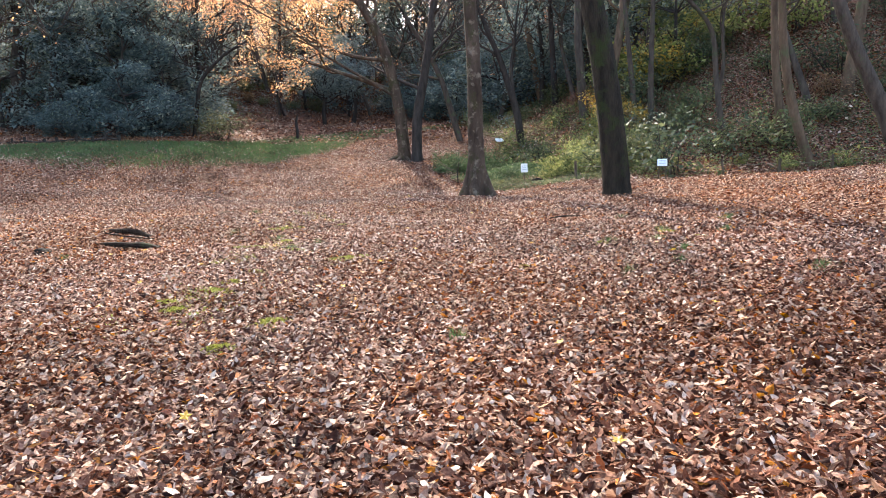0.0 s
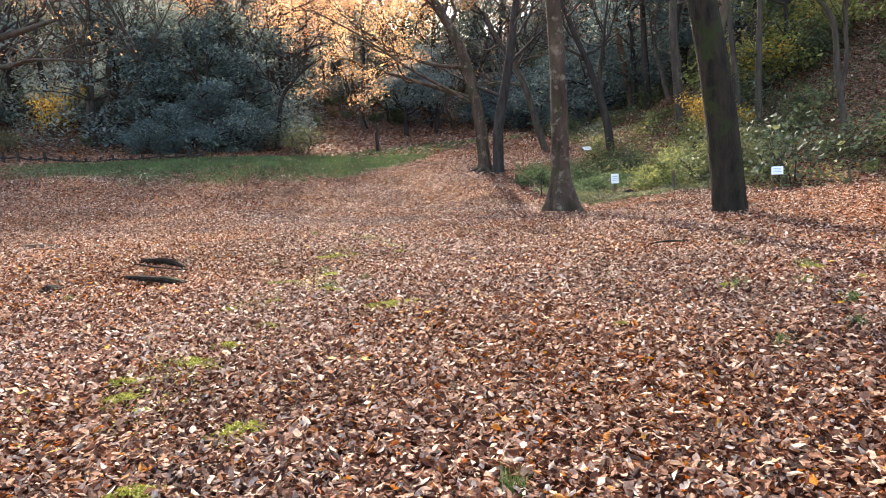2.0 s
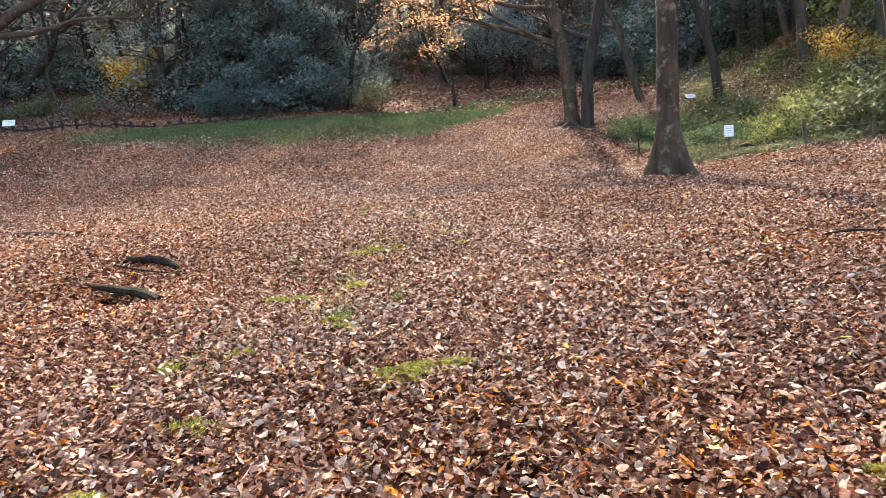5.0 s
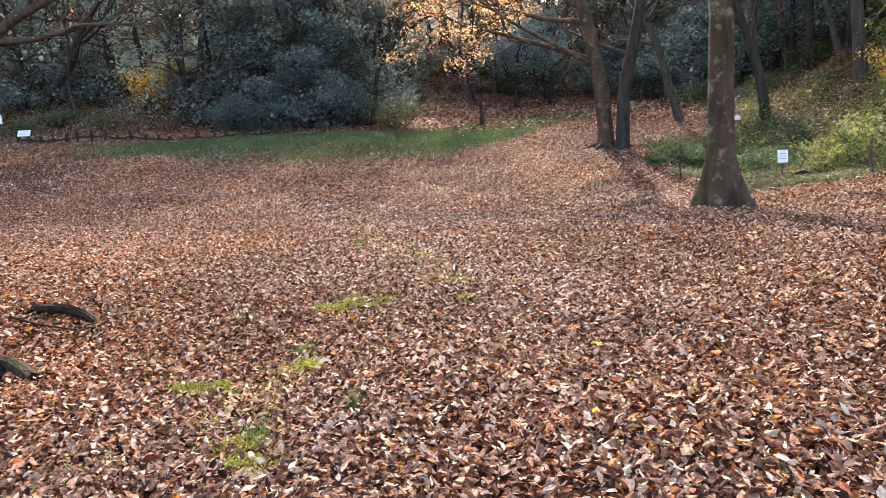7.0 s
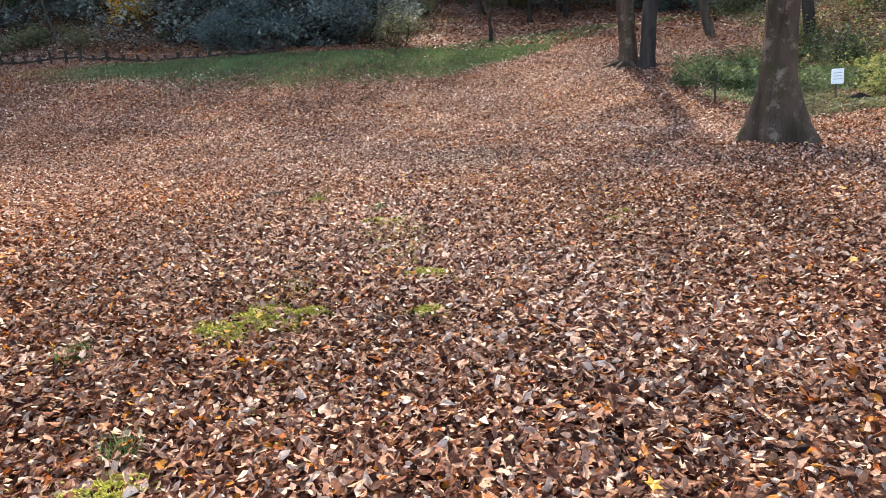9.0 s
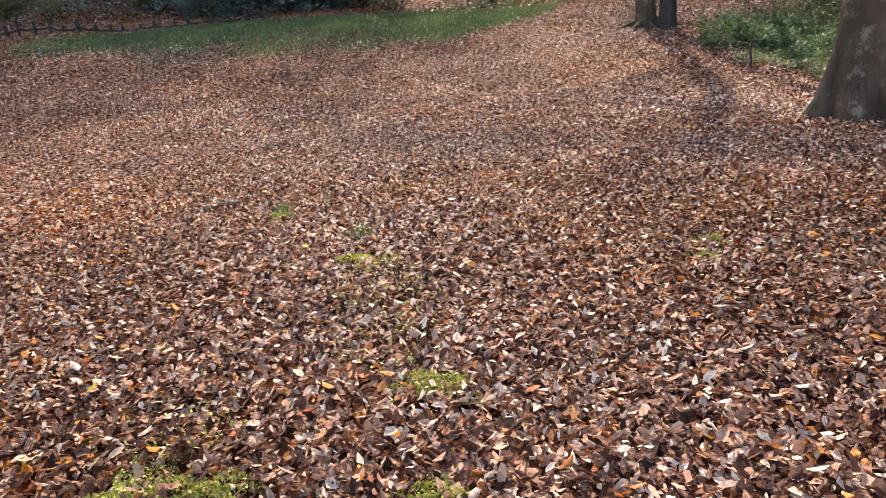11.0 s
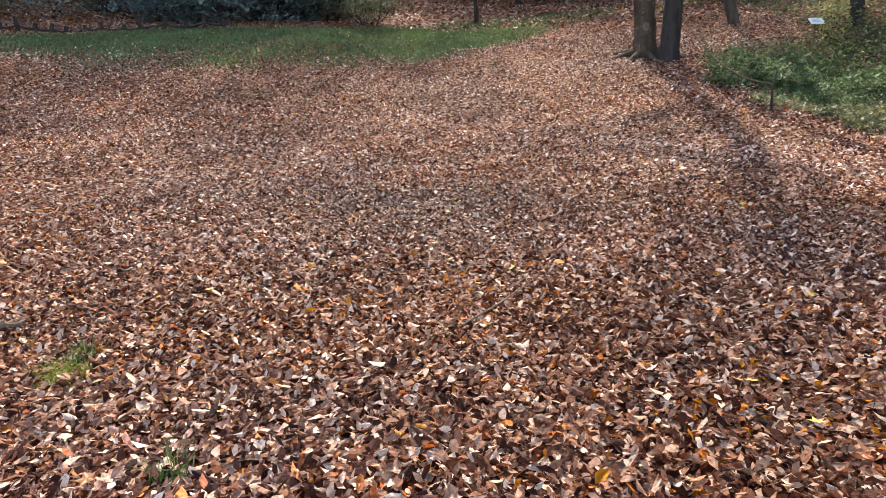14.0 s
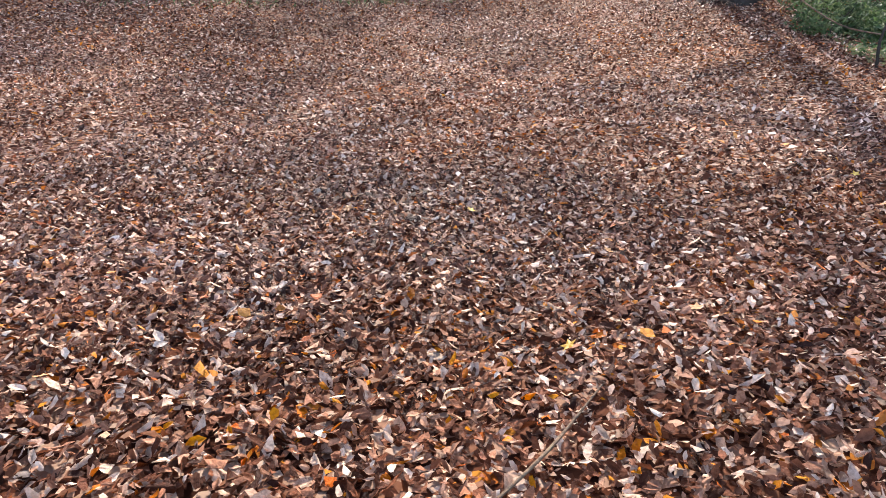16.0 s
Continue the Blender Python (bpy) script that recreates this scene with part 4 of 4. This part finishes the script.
def post_fence(points, step, h, label, rope=0.75, rails=0):
    rng.seed(31)
    line = np.array(points, float)
    t = np.concatenate([[0], np.cumsum(np.hypot(*np.diff(line, axis=0).T))])
    n = int(t[-1] / step)
    home = thing("post_fence", (line[0][0], line[0][1], ground_z(*line[0])), label, "fence")
    o = np.array([line[0][0], line[0][1], ground_z(*line[0])])
    tops = []
    for q in range(n + 1):
        u = q * step + rng.uniform(-0.12, 0.12)
        x, y = np.interp(u, t, line[:, 0]), np.interp(u, t, line[:, 1])
        z = ground_z(x, y)
        hh = h * (rng.uniform(0.5, 1.3) if rails else rng.uniform(0.8, 1.15))
        a, b = np.array([x, y, z - 0.2]) - o, np.array([x + rng.normal(0, 0.05), y + rng.normal(0, 0.05), z + hh]) - o
        rod("post", a, b, (0.08 if rails else 0.055) * rng.uniform(0.8, 1.2), M_BLACK if rails else M_WOOD, home)
        tops.append(a + (b - a) * rope)
    for a, b in zip(tops, tops[1:]):
        mid = (a + b) / 2 - [0, 0, 0.06]
        v, f = tube(smooth_line([a, mid, b], 6), [0.008 if not rails else 0.05] * 6, 5)
        part("rope" if not rails else "rail", mesh("rope", v, f, M_ROPE if not rails else M_BLACK, True), home)


post_fence([(-33.5, 36.6), (-30, 36.7), (-27.3, 37.0), (-23.5, 37.0), (-20.4, 37.6), (-18.2, 39.4)], 0.8, 0.5, "weathered low post fence with rails", 0.6, 1)
post_fence([(5.6, 28.6), (8.6, 27.2), (12, 26.0), (16, 25.0), (22, 22.6)], 1.9, 0.7, "short wooden posts with a sagging rope below the slope", 0.8)


def sign(x, y, z, w, h, turn, lean, label, legs=1, post=0.05):
    """A small board on a stake. z: the board's middle above the ground."""
    home = thing("sign", (x, y, ground_z(x, y)), label, "sign", "small information signs", turn)
    for q in range(legs):
        sx = 0 if legs == 1 else (q - 0.5) * w * 0.7
        rod("stake", (sx, 0.03, -0.2), (sx, 0.03, z), post * 0.5, M_WOOD, home)
    panel = box("board", (w, 0.025, h), (0, 0, z), M_WHITE, home, "white board", (lean, 0, 0), 0.008)
    for r in range(3):
        box("print", (w * (0.7 - 0.12 * (r % 2)), 0.003, h * 0.05), (0, -0.016, h * (0.22 - 0.2 * r)), M_PRINT, panel, "", (0, 0, 0), 0.001)


sign(8.0, 24.9, 0.8, 0.34, 0.3, -18, -35, "white slanted information board on a wooden stake before the dark slope", 2)
sign(3.58, 29.75, 0.72, 0.29, 0.38, 5, -5, "upright white information board among shrubs")
sign(3.44, 40.5, 0.62, 0.5, 0.3, 25, -50, "small white slanted board in the undergrowth")
sign(-32.4, 36.0, 0.62, 0.62, 0.42, 30, -40, "white slanted information board by the low fence", 2)
sign(-35.4, 37.2, 1.2, 0.3, 0.5, 35, 0, "narrow upright white board on a tall stake", 1)


def log(name, pts, radii, mat, label, category, lift=0.03, group="", kids=()):
    foot = (pts[0][0], pts[0][1], ground_z(*pts[0][:2]))
    home = thing(name, foot, label, category, group)
    for n, (p, r) in enumerate([(pts, radii), *kids]):
        l = smooth_line([(x, y, ground_z(x, y) + z + lift) for x, y, z in p], 12) - foot
        v, f = tube(l, np.interp(np.linspace(0, 1, 12), np.linspace(0, 1, len(r)), r), 8, 0.14)
        caps = [np.arange(8)[::-1][None], (np.arange(8) + 88)[None]]
        part("stem" if n == 0 else "knot", mesh("stem", v, [f] + caps, mat, False), home)


rng.seed(51)
log("root", [(-5.81, 11.3, -0.05), (-5.51, 11.15, 0.05), (-5.16, 11.02, 0.11), (-4.86, 10.93, 0.12), (-4.61, 10.86, 0.1), (-4.41, 10.76, 0.04)], [0.02, 0.03, 0.04, 0.048, 0.055, 0.06], M_ROOT,
    "thick dark mossy exposed root arching over a hollow", "root", 0.0, "exposed roots",
    [([(-5.06, 11.0, 0.08), (-5.11, 10.85, 0.04), (-5.31, 10.68, -0.02), (-5.46, 10.6, -0.06)], [0.03, 0.03, 0.025, 0.015]), ([(-4.86, 10.92, 0.1), (-4.81, 10.84, 0.05), (-4.81, 10.72, -0.04)], [0.018, 0.014, 0.01])])
log("root", [(-6.0, 12.1, -0.02), (-5.75, 12.05, 0.05), (-5.5, 12.1, 0.09), (-5.25, 12.12, 0.07), (-5.0, 12.05, -0.02)], [0.045, 0.05, 0.05, 0.045, 0.02], M_ROOT, "low mossy dark root just above the leaves", "root", 0.02, "exposed roots")
log("stick", [(-5.75, 11.75, 0.02), (-5.4, 11.72, 0.04), (-4.95, 11.8, 0.03)], [0.012, 0.01, 0.006], M_DARK, "thin dark twig lying by the exposed roots", "stick", 0.06, "sticks on the leaves")
log("fallen_branch", [(-9.6, 14.0, 0.0), (-9.0, 13.95, 0.04), (-8.4, 13.9, 0.0)], [0.03, 0.05, 0.03], M_WOOD, "half-buried dead branch among leaves", "branch", 0.03, "dead branches in the leaves")
log("fallen_branch", [(-11.4, 13.9, 0.0), (-10.1, 13.15, 0.05), (-8.6, 12.3, 0.0)], [0.03, 0.05, 0.03], M_DARK, "long dark branch half sunk in leaves", "branch", 0.03, "dead branches in the leaves")
log("stick", [(-2.76, 7.11, 0.0), (-2.86, 7.25, 0.02), (-2.98, 7.51, 0.02)], [0.01, 0.018, 0.012], M_TAN, "pale curved stick on the leaves", "stick", 0.05, "sticks on the leaves")
log("stick", [(-5.58, 16.9, 0.0), (-5.38, 17.0, 0.02), (-5.18, 17.05, 0.02)], [0.02, 0.03, 0.02], M_TAN, "short pale stick on the leaves", "stick", 0.06, "sticks on the leaves")
log("stick", [(1.95, 12.85, 0.0), (2.25, 12.9, 0.03), (2.6, 12.8, 0.01)], [0.01, 0.016, 0.008], M_DARK, "short dark twig on the leaves", "stick", 0.06, "sticks on the leaves")
log("stick", [(-2.75, 17.5, 0.0), (-2.6, 17.9, 0.02), (-2.5, 18.35, 0.0)], [0.005, 0.006, 0.003], M_TAN, "thin twig on the leaves", "stick", 0.07, "sticks on the leaves")
log("stick", [(0.72, 30.3, 0.0), (0.68, 30.3, 0.4), (0.75, 30.3, 0.85)], [0.03, 0.025, 0.015], M_BLACK, "thin dead sapling stub standing in the leaves", "stub", 0.0)
log("stick", [(-0.9, 36.0, 1.1), (-0.35, 34.0, 0.55), (0.3, 31.8, 0.4), (0.72, 30.3, 0.55)], [0.015, 0.015, 0.015, 0.015], M_TAN, "fallen thin pole leaning from the tree foot to the stub", "pole", 0.0)
log("stump", [(-10.15, 48.7, -0.1), (-10.1, 48.7, 0.55), (-10.2, 48.7, 1.0), (-10.05, 48.7, 1.7)], [0.11, 0.12, 0.09, 0.04], M_BLACK, "dark slim stump standing in the grass", "stump", 0.0)


def stone(x, y, r, label, mat):
    home = thing("stone", (x, y, ground_z(x, y)), label, "stone", "stones on the ground")
    bm = bmesh.new()
    bmesh.ops.create_icosphere(bm, subdivisions=3, radius=r)
    for v in bm.verts:
        k = 1 + 0.3 * noise.noise(v.co * (1.6 / r) + Vector((x, y, 0)))
        v.co = Vector((v.co.x * k, v.co.y * k * 0.8, v.co.z * k * 0.55 + r * 0.2))
    me = bpy.data.meshes.new("stone")
    bm.to_mesh(me)
    bm.free()
    me.materials.append(mat)
    part("rock", me, home)


stone(-5.86, 10.08, 0.13, "mossy brown stone among leaves", M_DARK)
stone(4.15, 30.0, 0.27, "dark rock at the foot of the bank", M_DARK)
stone(6.98, 33.1, 0.3, "pale rock on the sunlit bank", M_STONE)
stone(-2.98, 9.8, 0.07, "small dark stone among leaves", M_DARK)
stone(-3.7, 8.0, 0.09, "small dark stone among leaves", M_DARK)

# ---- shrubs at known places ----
# Bank shrubs whose light leaf colour stands for sun on them.
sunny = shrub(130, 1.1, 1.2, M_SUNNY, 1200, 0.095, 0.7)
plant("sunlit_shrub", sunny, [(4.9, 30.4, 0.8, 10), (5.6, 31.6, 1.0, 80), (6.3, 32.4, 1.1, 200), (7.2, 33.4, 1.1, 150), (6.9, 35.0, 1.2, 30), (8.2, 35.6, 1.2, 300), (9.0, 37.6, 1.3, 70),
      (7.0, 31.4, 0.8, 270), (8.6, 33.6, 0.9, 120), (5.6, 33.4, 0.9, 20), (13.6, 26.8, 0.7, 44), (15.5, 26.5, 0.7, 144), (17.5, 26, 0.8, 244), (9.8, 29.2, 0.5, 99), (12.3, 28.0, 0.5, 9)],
      ("stem", "foliage"), "yellow-green shrub on the bank with sunlight in its leaf colour", "shrub", "sunlit shrubs on the bank")
green = shrub(131, 0.8, 1.3, M_GREEN, 1200, 0.095, 0.8)
plant("green_shrub", green, [(0.3, 33.6, 1.1, 0), (1.2, 34.2, 1.2, 60), (2.0, 33.2, 1.0, 120), (0.2, 35.4, 1.1, 200), (1.6, 35.8, 1.2, 260), (2.8, 34.6, 1.0, 310), (3.0, 36.6, 1.2, 33), (2.2, 31.6, 0.7, 99), (3.2, 32.4, 0.7, 150)],
      ("stem", "foliage"), "bright green leafy shrub", "shrub", "green shrubs behind the maple")
gold = shrub(132, 2.2, 1.2, M_YELLOW, 2200, 0.09, 0.5)
plant("golden_shrub", gold, [(-30.5, 43.6, 1.5, 0), (9.4, 37.4, 1.0, 90), (12.6, 40.3, 1.4, 20), (10.6, 36.4, 0.55, 120), (16.5, 44, 1.0, 50)],
      ("stem", "foliage"), "small tree with golden autumn leaves", "shrub", "golden shrubs")
straw = shrub(133, 1.8, 1.0, M_OLIVE, 1500, 0.1, 0.8)
plant("straw_shrub", straw, [(-14.4, 45.2, 1.3, 0), (-31.5, 40.5, 0.9, 70), (-22.5, 42.5, 1.0, 140)], ("stem", "foliage"), "pale olive shrub at the meadow's edge", "shrub", "pale shrubs")

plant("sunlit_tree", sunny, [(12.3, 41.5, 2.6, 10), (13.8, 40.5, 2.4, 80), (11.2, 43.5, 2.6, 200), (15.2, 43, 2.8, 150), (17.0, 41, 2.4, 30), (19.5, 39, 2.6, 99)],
      ("stem", "foliage"), "yellow-green young tree high on the bank, sunlight in its colour", "tree", "young trees high on the bank")


# ---- bright fallen maple leaves ----
def maple_leaf(mat):
    """A small five-lobed leaf, slightly cupped."""
    v = [(0, 0, 0.004)]
    for q in range(10):
        a = radians(36 * q - 90)
        r = 0.036 if q % 2 else 0.019
        v.append((math.cos(a) * r, math.sin(a) * r, 0.006 * (q % 2) + 0.002))
    v += [(0.002, 0.02, 0.004), (-0.002, 0.02, 0.004), (0, 0.06, 0.012)]
    f = [(0, 1 + q, 1 + (q + 1) % 10) for q in range(10)] + [(11, 12, 13)]
    return mesh("blade", np.array(v), np.array(f), mat)


leaf_meshes = [maple_leaf(M_ORANGE), maple_leaf(M_YELLOW)]
r = random.Random(5)
for q in range(120):
    y = r.uniform(2.2, 22)
    cx = -0.18 * max(0, y - 6)
    x = cx + r.uniform(-3.2, 3.2) * (1 if y < 9 else 1.4)
    ob = thing("maple_leaf", (x, y, ground_z(x, y) + 0.095), ("orange", "yellow")[q % 3 == 0] + " maple leaf lying on the brown leaves", "leaf", "bright maple leaves", r.uniform(0, 360))
    ob.scale = (1, 1, 1)
    bl = part("blade", leaf_meshes[q % 3 == 0], ob)
    bl.matrix_basis = pose(0, 0, 0, r.uniform(-25, 25), r.uniform(-25, 25), 0)
